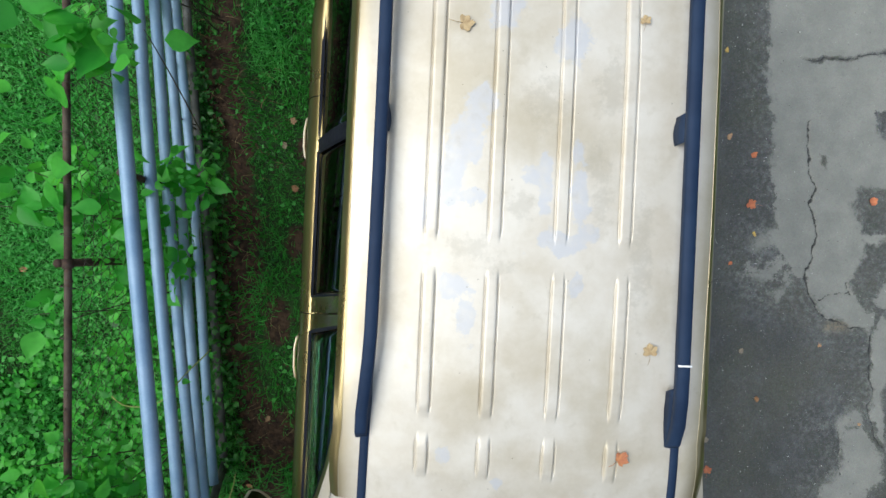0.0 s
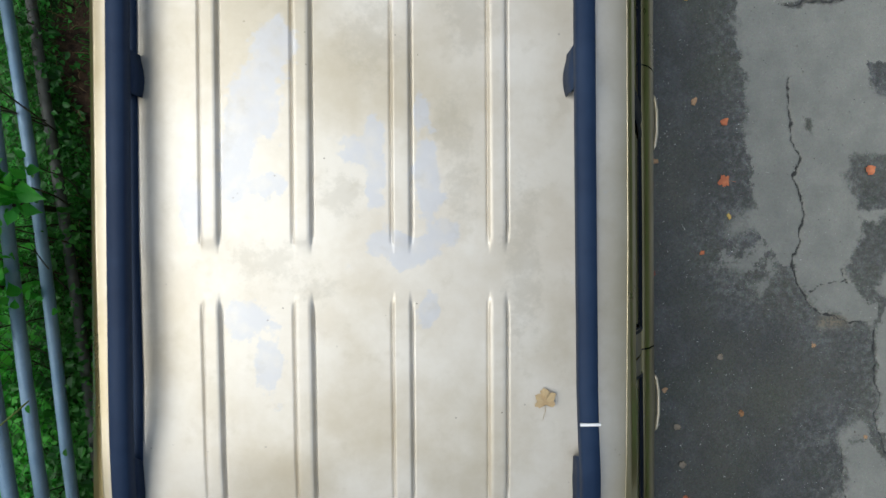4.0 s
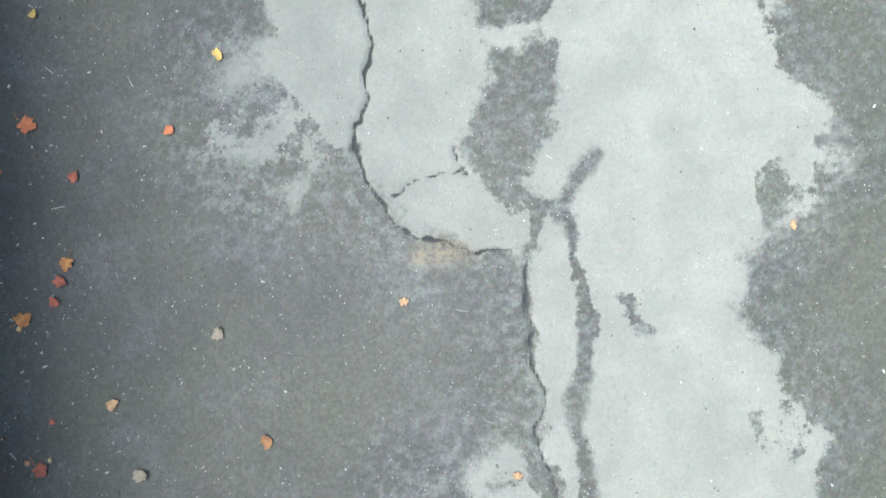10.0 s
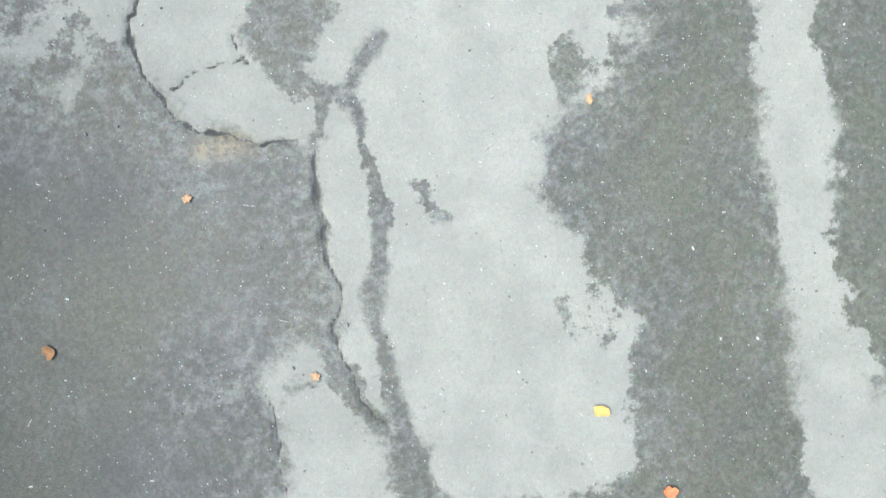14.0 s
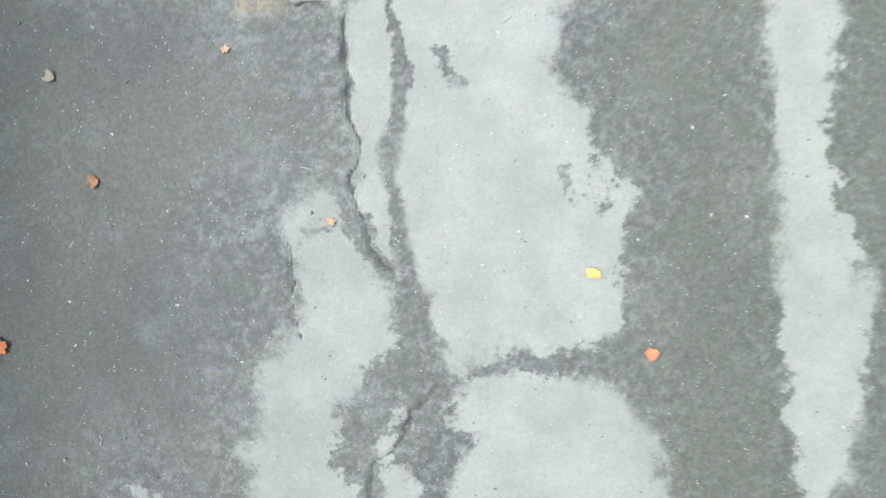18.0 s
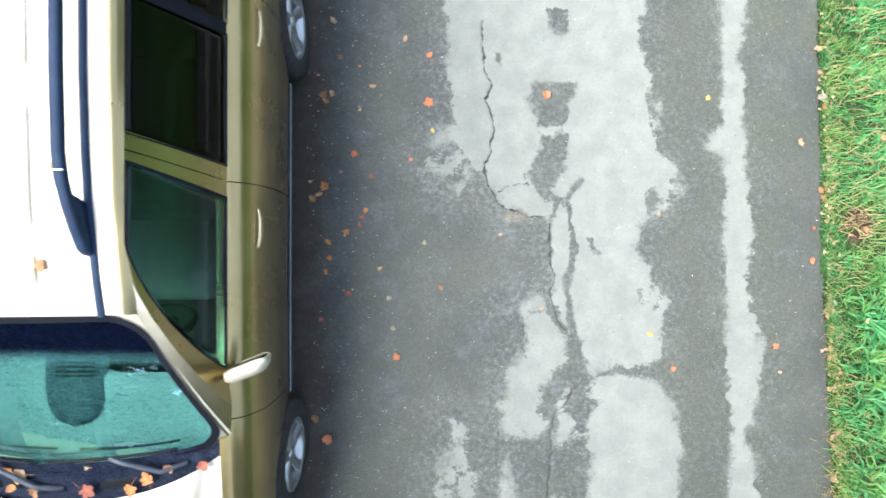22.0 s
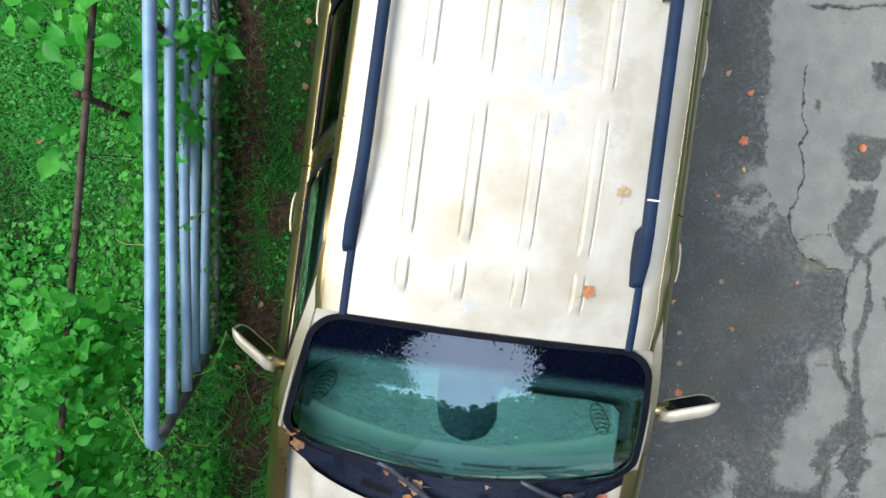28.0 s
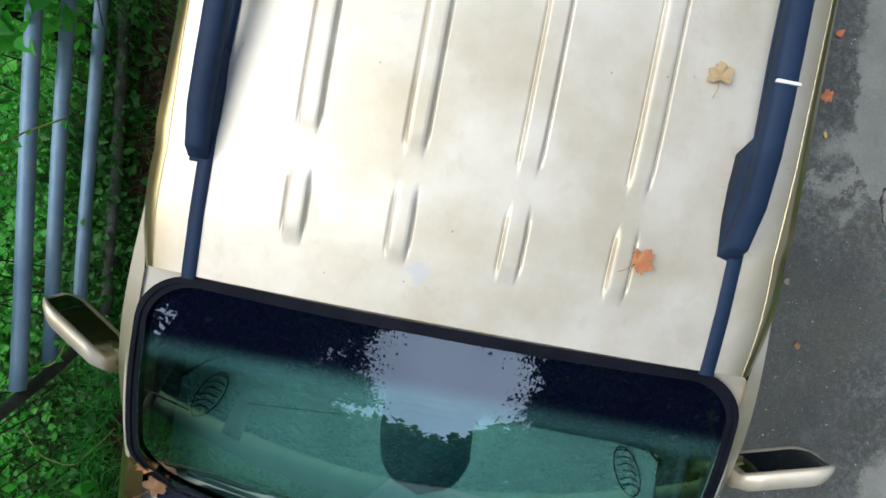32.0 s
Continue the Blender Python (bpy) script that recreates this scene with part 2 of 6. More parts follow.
CONSOLE = plain("slate_console_plastic", (0.022, 0.035, 0.05), (0.03, 0.045, 0.06), 10, 0.5, 0, 0.05, 50)
MIRROR = Nodes("mirror_glass", 0.03, 1.0).set("Base Color", (0.16, 0.19, 0.20)).m
GALV = plain("blue_grey_gate_tube", (0.17, 0.285, 0.42), (0.235, 0.355, 0.49), 6, 0.5, 0.1, 0.12, 160)


dull(SEAL)
dull(BLACK_TRIM, 0.3)


def rust_material():
    n = Nodes("rusty_rail_steel", 0.8, 0.2)
    c = n.mix(n.span(n.noise(6, 6, 0.6), 0.42, 0.6), (0.045, 0.027, 0.019), (0.10, 0.075, 0.056))
    n.set("Base Color", n.mix(n.span(n.noise(50, 4), 0.5, 0.7, 0, 0.7), c, (0.085, 0.042, 0.022)))
    n.bump(n.noise(120, 4), 0.5, 0.003)
    return n.m


RUST = rust_material()
WIRE = plain("weathered_fence_wire", (0.10, 0.085, 0.07), (0.06, 0.04, 0.028), 14, 0.7, 0.3)


def soil_material():
    n = Nodes("lawn_soil", 0.95)
    bare = n.attr("bare")
    edge = n.math("ADD", bare, n.math("MULTIPLY", n.math("SUBTRACT", n.noise(9, 6, 0.6), 0.5), 0.9))
    earth = n.mix(n.span(n.noise(22, 6, 0.65), 0.35, 0.65), (0.028, 0.015, 0.010), (0.105, 0.060, 0.036))
    turf = n.mix(n.span(n.noise(5, 5), 0.35, 0.65), (0.016, 0.065, 0.012), (0.034, 0.11, 0.020))
    turf = n.mix(n.span(n.noise(60, 4), 0.45, 0.65), turf, (0.028, 0.028, 0.014))
    n.set("Base Color", n.mix(n.span(edge, 0.35, 0.6), turf, earth))
    n.bump(n.noise(45, 6, 0.7), 0.8, 0.03)
    return n.m


SOIL = soil_material()


def leaf_material(name, a, b, thin=0.35, other=None, scale=2.0):
    """Green leaf: tone by leaf, light coming through it; another hue in drifts."""
    n = Nodes(name, 0.46)
    n.set("Specular IOR Level", 0.45)
    c = n.mix(n.island(), a, b)
    if other:
        c = n.mix(n.math("MULTIPLY", n.span(n.noise(scale, 4), 0.42, 0.62), n.span(n.island(), 0.0, 1.0, 0.5, 1.0)), c, other)
    n.set("Base Color", n.mix(n.span(n.noise(35, 3), 0.4, 0.7, 0, 0.3), c, tuple(0.6 * v for v in a)))
    tr = n.t.nodes.new("ShaderNodeBsdfTranslucent")
    n.put(n.mix(0.5, c, (0.12, 0.5, 0.04)), tr.inputs["Color"])
    mixer = n.t.nodes.new("ShaderNodeMixShader")
    mixer.inputs[0].default_value = thin
    n.t.links.new(n.b.outputs[0], mixer.inputs[1])
    n.t.links.new(tr.outputs[0], mixer.inputs[2])
    n.t.links.new(mixer.outputs[0], n.t.nodes["Material Output"].inputs["Surface"])
    return n.m


GRASS_A = leaf_material("bright_verge_grass", (0.075, 0.19, 0.035), (0.27, 0.37, 0.12), 0.25, (0.045, 0.28, 0.10), 3.0)
GRASS_D = leaf_material("broad_verge_grass", (0.025, 0.17, 0.05), (0.14, 0.42, 0.16), 0.25, (0.22, 0.41, 0.115), 6.0)
GRASS_C = leaf_material("bright_lawn_grass", (0.045, 0.38, 0.06), (0.12, 0.62, 0.11), 0.5, (0.15, 0.62, 0.13), 4.0)
GRASS_B = leaf_material("deep_lawn_grass", (0.018, 0.19, 0.018), (0.06, 0.40, 0.045), 0.35, (0.045, 0.36, 0.045), 2.5)
VINE = leaf_material("vine_leaf", (0.025, 0.29, 0.03), (0.10, 0.60, 0.07), 0.5, (0.14, 0.67, 0.08), 5.0)
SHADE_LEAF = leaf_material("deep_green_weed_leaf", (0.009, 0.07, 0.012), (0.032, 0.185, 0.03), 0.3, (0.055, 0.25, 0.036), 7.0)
TREE_LEAF = leaf_material("tree_leaf", (0.014, 0.034, 0.011), (0.026, 0.056, 0.015), 0.12)
dull(TREE_LEAF, 0.1)


def dead_leaf_material():
    n = Nodes("fallen_leaf", 0.7)
    r = n.t.nodes.new("ShaderNodeValToRGB")
    tones = ((0.0, (0.40, 0.17, 0.085)), (0.2, (0.46, 0.21, 0.10)), (0.4, (0.36, 0.22, 0.12)), (0.58, (0.50, 0.34, 0.16)), (0.72, (0.44, 0.36, 0.24)), (0.86, (0.24, 0.13, 0.08)), (1.0, (0.36, 0.12, 0.07)))
    e = r.color_ramp.elements
    e[0].color, e[1].color = (*tones[0][1], 1), (*tones[-1][1], 1)
    for at, tone in tones[1:-1]:
        e.new(at).color = (*tone, 1)
    n.put(n.chance(), r.inputs["Fac"])
    c = n.mix(n.span(n.noise(90, 4), 0.45, 0.7, 0, 0.6), r.outputs["Color"], (0.16, 0.075, 0.035))
    n.set("Base Color", c)
    n.bump(n.noise(160, 3), 0.4, 0.003)
    return n.m


DEAD = dead_leaf_material()
BARK = plain("grey_brown_bark", (0.055, 0.042, 0.032), (0.11, 0.09, 0.07), 9, 0.95, 0, 0.9, 60)
STRAW = plain("dry_litter", (0.20, 0.135, 0.065), (0.32, 0.235, 0.12), 30, 0.9)

# ---- building helpers ----


def finish(name, bm, material, smooth=True):
    me = bpy.data.meshes.new(name)
    bm.to_mesh(me)
    bm.free()
    me.materials.append(material)
    me.polygons.foreach_set("use_smooth", [smooth] * len(me.polygons))
    return me


def part(name, bm, material, parent, label="", smooth=True):
    """Links a bmesh as one mesh object under a thing or a part."""
    ob = new(name, finish(name, bm, material, smooth))
    ob.parent = parent
    return tagged(ob, label)


def thing(name, label, category, group="", at=(0, 0, 0), kind=""):
    ob = new(name)
    ob.location = at
    return tagged(ob, label, category, group, kind)


def sheet(rows, thick=0.0, close=False):
    """A bmesh skin over rows of points; thick > 0 gives it a back at that depth."""
    bm = bmesh.new()
    grid = [[bm.verts.new(p) for p in row] for row in rows]
    for a, b in zip(grid, grid[1:]):
        n = len(a)
        for i in range(n if close else n - 1):
            bm.faces.new((a[i], a[(i + 1) % n], b[(i + 1) % n], b[i]))
    bmesh.ops.recalc_face_normals(bm, faces=bm.faces)
    if thick:
        bmesh.ops.solidify(bm, geom=bm.faces[:] + bm.edges[:] + bm.verts[:], thickness=thick)
    return bm


def tube(points, radius, sides=10, caps=True, bm=None):
    """A pipe along points; radius is one number or one a point."""
    bm = bm or bmesh.new()
    pts = [Vector(p) for p in points]
    radii = radius if isinstance(radius, (list, tuple)) else [radius] * len(pts)
    rings, side = [], None
    for i, p in enumerate(pts):
        way = (pts[min(i + 1, len(pts) - 1)] - pts[max(i - 1, 0)]).normalized()
        if side is None:
            side = way.orthogonal().normalized()
        side = (side - way * side.dot(way)).normalized()
        up = way.cross(side)
        rings.append([bm.verts.new(p + float(radii[i]) * (math.cos(k * math.tau / sides) * side + math.sin(k * math.tau / sides) * up)) for k in range(sides)])
    for a, b in zip(rings, rings[1:]):
        for k in range(sides):
            bm.faces.new((a[k], a[(k + 1) % sides], b[(k + 1) % sides], b[k]))
    if caps:
        bm.faces.new(rings[0][::-1])
        bm.faces.new(rings[-1])
    return bm


def block(size, at=(0, 0, 0), bevel=0.01, turn=(0, 0, 0), bm=None):
    bm = bm or bmesh.new()
    made = bmesh.ops.create_cube(bm, size=1.0, matrix=pose(*at, *turn) @ Matrix.Diagonal((*size, 1)))
    if bevel:
        edges = list({e for v in made["verts"] for e in v.link_edges})
        bmesh.ops.bevel(bm, geom=edges, offset=bevel, segments=2, affect="EDGES", profile=0.6)
    return bm


def lerp(x, xs, ys):
    return float(np.interp(x, xs, ys))


def inside_distance(px, py, poly):
    """Distance to the outline of a polygon, positive inside."""
    best, odd = np.full(px.shape, 1e9), np.zeros(px.shape, bool)
    for (ax, ay), (bx, by) in zip(poly, poly[1:] + poly[:1]):
        best = np.minimum(best, line_distance(px, py, [(ax, ay), (bx, by)]))
        if ay != by:
            odd ^= ((ay > py) != (by > py)) & (px < (bx - ax) * (py - ay) / (by - ay) + ax)
    return np.where(odd, best, -best)


def line_distance(px, py, line):
    best = np.full(px.shape, 1e9)
    for (ax, ay), (bx, by) in zip(line, line[1:]):
        dx, dy = bx - ax, by - ay
        k = np.clip(((px - ax) * dx + (py - ay) * dy) / (dx * dx + dy * dy), 0, 1)
        best = np.minimum(best, np.hypot(px - ax - k * dx, py - ay - k * dy))
    return best


def wave(x, y, scale, seed=0.0):
    """A cheap smooth noise for arrays, about -1 to 1."""
    s = scale
    return (np.sin(s * x * 1.3 + seed + 1.7 * np.sin(s * y * 0.7 + seed * 2)) + np.sin(s * y * 1.1 - seed * 3 + 1.9 * np.sin(s * x * 0.9 + 1.3)) + np.sin(s * (x + y) * 0.8 + seed * 5)) / 3


def height_grid(name, xs, ys, z, fields, material):
    """A ground sheet on a grid of xs and ys, with float fields for its material."""
    nx, ny = len(xs), len(ys)
    gx, gy = np.meshgrid(xs, ys)
    co = np.stack([gx, gy, z], -1).reshape(-1, 3)
    i = (np.arange(ny - 1)[:, None] * nx + np.arange(nx - 1)).ravel()
    quads = np.stack([i, i + 1, i + nx + 1, i + nx], 1)
    me = bpy.data.meshes.new(name)
    me.vertices.add(len(co))
    me.vertices.foreach_set("co", co.ravel())
    me.loops.add(quads.size)
    me.loops.foreach_set("vertex_index", quads.ravel())
    me.polygons.add(len(quads))
    me.polygons.foreach_set("loop_start", np.arange(len(quads)) * 4)
    me.update(calc_edges=True)
    me.polygons.foreach_set("use_smooth", np.ones(len(quads), bool))
    for key, values in fields.items():
        me.attributes.new(key, "FLOAT", "POINT").data.foreach_set("value", values.astype(np.float32).ravel())
    me.materials.append(material)
    return new(name, me)


# ---- ground, pavement ----
EDGE_L, EDGE_R = -0.80, 4.50
BAND_WEST = [(1.80, 6.0), (1.83, 1.91), (1.84, 1.67), (1.90, 1.35), (1.87, 1.18), (1.92, 0.99), (1.93, 0.80), (1.80, 0.73), (1.74, 0.55), (1.80, 0.40), (1.96, 0.34), (2.06, 0.45), (2.15, 0.49), (2.163, 0.387), (2.234, 0.269), (2.289, 0.219), (2.421, 0.174), (2.564, 0.149), (2.60, 0.088), (2.595, -0.036), (2.60, -0.13), (2.62, -0.209), (2.633, -0.257), (2.603, -0.334), (2.61, -0.412), (2.631, -0.476), (2.64, -0.555), (2.70, -0.60), (2.80, -0.735), (2.9, -0.7), (2.9, 6.0)]
BAND_EAST = [(2.85, 6.0), (2.80, -0.735), (2.829, -0.831), (2.857, -0.903), (2.96, -0.916), (3.024, -0.879), (3.167, -0.878), (3.295, -0.868), (3.36, -0.823), (3.374, -0.666), (3.402, -0.572), (3.416, -0.42), (3.31, -0.269), (3.297, -0.205), (3.229, -0.124), (3.20, -0.06), (3.215, 0.09), (3.30, 0.18), (3.434, 0.252), (3.513, 0.324), (3.462, 0.459), (3.41, 0.556), (3.319, 0.656), (3.362, 0.767), (3.35, 0.92), (3.287, 1.0), (3.32, 1.11), (3.22, 1.3), (3.2, 1.46), (3.28, 1.69), (3.28, 1.93), (3.3, 6.0)]
LOW_LEFT = [(2.417, -0.435), (2.447, -0.39), (2.51, -0.377), (2.564, -0.407), (2.591, -0.49), (2.616, -0.546), (2.638, -0.61), (2.686, -0.659), (2.708, -0.699), (2.71, -0.841), (2.654, -0.878), (2.604, -0.931), (2.561, -1.02), (2.547, -1.109), (2.478, -1.135), (2.495, -1.203), (2.598, -1.255), (2.595, -1.321), (2.507, -1.347), (2.334, -1.378), (2.269, -1.309), (2.264, -1.213), (2.228, -1.154), (2.288, -1.099), (2.297, -0.95), (2.31, -0.89), (2.397, -0.827), (2.427, -0.781), (2.428, -0.655), (2.417, -0.529)]
LOW_RIGHT = [(2.86, -1.03), (2.945, -0.954), (3.06, -0.939), (3.231, -0.937), (3.324, -0.978), (3.397, -1.048), (3.451, -1.126), (3.491, -1.28), (3.513, -1.433), (3.5, -1.65), (3.46, -2.02), (3.4, -7.0), (2.87, -7.0), (2.875, -1.67), (2.883, -1.485), (2.85, -1.369), (2.75, -1.35), (2.757, -1.328), (2.862, -1.332), (2.882, -1.18), (2.91, -1.105)]
CHIPS = [
    [(2.684, -1.029), (2.745, -1.028), (2.735, -1.086), (2.69, -1.084)],
    [(2.647, -1.209), (2.724, -1.212), (2.759, -1.27), (2.736, -1.365), (2.695, -1.43), (2.638, -1.419)],
    [(2.651, -1.123), (2.70, -1.106), (2.667, -1.191), (2.644, -1.19)],
    [(2.31, 0.165), (2.335, 0.17), (2.335, 0.145), (2.312, 0.143)],
]
FADED = [(1.86, -1.216), (2.034, -1.214), (2.068, -1.301), (2.042, -1.453), (2.131, -1.61), (2.12, -2.0), (1.78, -2.0), (1.769, -1.539), (1.91, -1.391)]
FADED_2 = [(2.274, -1.433), (2.33, -1.464), (2.37, -1.651), (2.43, -2.03), (2.21, -2.03), (2.226, -1.646)]
FADED_3 = [(2.59, -1.75), (2.78, -1.78), (2.83, -1.99), (2.55, -1.99)]
HOOK = [(2.233, -0.455), (2.341, -0.475), (2.335, -0.515), (2.24, -0.50)]
NARROW = [(3.76, 6.0), (3.76, 1.7), (3.78, 1.23), (3.78, 0.81), (3.67, 0.67), (3.79, 0.57), (3.8, 0.32), (3.79, 0.04), (3.81, -0.28), (3.82, -0.68), (3.83, -0.99), (3.86, -1.31), (3.85, -1.47), (3.83, -1.86), (3.84, -7.0), (4.06, -7.0), (4.04, -1.86), (4.03, -1.5), (3.96, -1.39), (4.03, -1.15), (4.05, -1.03), (4.08, -0.75), (4.0, -0.51), (3.95, -0.28), (4.0, -0.04), (4.02, 0.02), (3.97, 0.28), (3.95, 0.56), (3.94, 0.75), (3.94, 0.91), (3.95, 1.07), (3.9, 1.23), (3.9, 1.35), (3.95, 1.47), (3.96, 1.7), (3.93, 6.0)]
PATCHY = [(1.68, 0.82), (1.88, 0.78), (2.00, 0.64), (2.10, 0.48), (2.06, 0.32), (1.90, 0.22), (1.72, 0.33), (1.62, 0.58)]
PATCHY_2 = [(3.24, 0.34), (3.46, 0.46), (3.56, 0.36), (3.46, 0.18), (3.26, 0.10)]
PATCHY_3 = [(3.19, -0.33), (3.30, -0.28), (3.40, -0.42), (3.32, -0.52), (3.20, -0.46)]
PATCHY_4 = [(3.24, 1.05), (3.36, 1.0), (3.40, 0.70), (3.30, 0.66), (3.26, 0.85)]
STAINS = [
    [(2.57, 1.6), (2.71, 1.59), (2.72, 1.45), (2.65, 1.39), (2.59, 1.45)],
    [(2.48, 1.077), (2.577, 1.091), (2.777, 1.081), (2.764, 1.006), (2.722, 0.932), (2.739, 0.864), (2.678, 0.79), (2.515, 0.785), (2.50, 0.867), (2.438, 0.974)],
    [(2.533, 0.742), (2.575, 0.70), (2.667, 0.764), (2.717, 0.732), (2.717, 0.59), (2.683, 0.477), (2.631, 0.384), (2.60, 0.329), (2.605, 0.252), (2.542, 0.302), (2.495, 0.333), (2.479, 0.391), (2.443, 0.441), (2.466, 0.525), (2.528, 0.637)],
    [(2.855, 0.01), (2.885, 0.02), (2.915, -0.05), (2.94, -0.10), (2.90, -0.09), (2.875, -0.04)],
    [(2.44, -0.485), (2.50, -0.492), (2.555, -0.478), (2.545, -0.515), (2.48, -0.52), (2.44, -0.51)],
    [(2.21, 1.30), (2.26, 1.28), (2.25, 1.20), (2.22, 1.22)],
]
CRACK_LONG = [(2.13, 1.52), (2.12, 1.4), (2.149, 1.17), (2.183, 1.073), (2.155, 0.96), (2.193, 0.863), (2.204, 0.757), (2.189, 0.634), (2.148, 0.502), (2.163, 0.387), (2.234, 0.269), (2.289, 0.219), (2.421, 0.174), (2.564, 0.149)]
CRACK_STRIP = [(2.60, 0.13), (2.598, -0.036), (2.60, -0.13), (2.625, -0.22), (2.633, -0.257), (2.603, -0.334), (2.612, -0.412), (2.635, -0.48), (2.65, -0.56), (2.71, -0.62)]
CRACK_HAIR = [(2.23, 0.335), (2.31, 0.375), (2.36, 0.372), (2.42, 0.395), (2.46, 0.39)]
CRACK_HOOK = [(2.43, 0.46), (2.435, 0.41), (2.46, 0.39)]
CRACK_SIDE = [(2.41, -0.513), (2.416, -0.561), (2.418, -0.686), (2.428, -0.82)]
CRACK_LOW = [(2.83, -0.968), (2.76, -1.042), (2.698, -1.144), (2.638, -1.199), (2.604, -1.322), (2.618, -1.437), (2.593, -1.656), (2.58, -2.6)]
CRACK_TOP = [(2.08, 1.92), (2.37, 1.94), (2.59, 1.99), (3.1, 1.95)]
SEAM_MAIN = [(2.70, 0.26), (2.735, 0.19), (2.745, 0.10), (2.755, 0.0), (2.765, -0.08), (2.75, -0.17), (2.725, -0.25), (2.715, -0.32), (2.725, -0.40), (2.735, -0.50), (2.75, -0.60), (2.775, -0.70), (2.80, -0.80), (2.84, -0.90)]
SEAM_ACROSS = [(2.84, -0.925), (2.93, -0.935), (3.03, -0.905), (3.17, -0.90), (3.37, -0.90)]
SEAM_FORK = [(2.80, 0.41), (2.765, 0.355), (2.72, 0.285), (2.64, 0.255), (2.60, 0.33), (2.57, 0.43)]
SEAM_STUB = [(2.64, 0.26), (2.61, 0.14)]


def axis(fine_a, fine_b, step, far_a, far_b):
    mid = np.arange(fine_a, fine_b + step / 2, step)
    left = fine_a - np.geomspace(step, fine_a - far_a, 26)[::-1]
    right = fine_b + np.geomspace(step, far_b - fine_b, 26)
    return np.concatenate([left, mid, right])


def pavement():
    xs = np.concatenate([np.linspace(EDGE_L, 0.85, 30)[:-1], np.arange(0.85, EDGE_R + 0.10, 0.009)])
    ys = axis(-2.25, 2.35, 0.009, -60.0, 60.0)
    gx, gy = np.meshgrid(xs, ys)
    jx, jy = gx + 0.012 * wave(gx, gy, 34, 1) + 0.006 * wave(gx, gy, 90, 2), gy + 0.012 * wave(gx, gy, 31, 4) + 0.006 * wave(gx, gy, 85, 5)
    pale = np.full(gx.shape, -1.0)
    for poly in (BAND_WEST, BAND_EAST, LOW_LEFT, LOW_RIGHT, NARROW, *CHIPS):
        pale = np.maximum(pale, inside_distance(jx, jy, poly))
    for poly in (FADED, FADED_2, FADED_3, HOOK):
        pale = np.maximum(pale, np.minimum(inside_distance(jx, jy, poly), 0.05) - 0.04)
    for poly in (PATCHY, PATCHY_2, PATCHY_3, PATCHY_4):
        d = inside_distance(jx, jy, poly)
        pale = np.where(d > 0, np.clip(pale, -0.03, np.maximum(0.05 - 2.5 * d, 0.0)), pale)
    for poly in STAINS:
        pale = np.minimum(pale, -inside_distance(jx, jy, poly) * 1.6)
    for line, half in ((SEAM_MAIN[:11], 0.020), (SEAM_MAIN[10:], 0.032), (SEAM_ACROSS[:2], 0.010), (SEAM_ACROSS[1:], 0.017), (SEAM_FORK, 0.018), (SEAM_FORK[:2], 0.026), (SEAM_STUB, 0.018), (CRACK_LOW[:2], 0.02), (CRACK_LOW[1:], 0.005), (CRACK_TOP, 0.012), (CRACK_STRIP, 0.010), (CRACK_STRIP[7:], 0.022)):
        pale = np.minimum(pale, (line_distance(jx, jy, line) - half) * 2.5)
    crack = np.full(gx.shape, 1.0)
    for line, half in ((CRACK_LONG[:10], 0.0020), (CRACK_LONG[9:], 0.0012), (CRACK_STRIP, 0.0006), (CRACK_HAIR, 0.0), (CRACK_HOOK, 0.0008), (CRACK_SIDE, -0.0004), (CRACK_LOW, -0.0008), (CRACK_TOP, 0.001)):
        crack = np.minimum(crack, line_distance(jx, jy, line) - half)
    rusty = np.exp(-((gx - 2.37) / 0.07) ** 2 - ((gy - 0.165) / 0.035) ** 2) + 0.8 * np.exp(-((gx - 2.30) / 0.02) ** 2 - ((gy - 0.155) / 0.02) ** 2)
    z = 0.0025 * wave(gx, gy, 5, 3) + 0.0012 * wave(gx, gy, 17, 6)
    z = z - 0.012 * np.clip(1 - crack / 0.008, 0, 1)
    edge = np.minimum(gx - EDGE_L, EDGE_R - 0.012 - np.clip(np.where(gy < 0, 0.045, 0.02) * gy, -0.1, 0.07) + 0.012 * wave(gx * 0.3, gy, 13, 4) + 0.008 * wave(gx, gy, 47, 2) - gx)
    z = np.where(edge < 0.004, -0.05, z)
    # The strip follows the car's side, painting its soft shade on the asphalt.
    ob = height_grid("driveway", xs, ys, z, {"pale": np.clip(pale, -0.6, 0.25), "crack": np.clip(crack, -0.02, 0.2), "rusty": rusty, "shade_dirt": np.exp(-(((gx - 0.90 - 0.05 * wave(gx, gy, 3, 8)) / 0.26) ** 2)) * np.clip((2.2 - np.abs(gy)) / 0.5, 0, 1), "algae": np.clip((gx - 3.1) / 0.5, 0, 1) * np.clip((4.6 - gx) / 0.5, 0.3, 1)}, ASPHALT)
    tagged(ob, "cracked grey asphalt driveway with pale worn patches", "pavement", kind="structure")


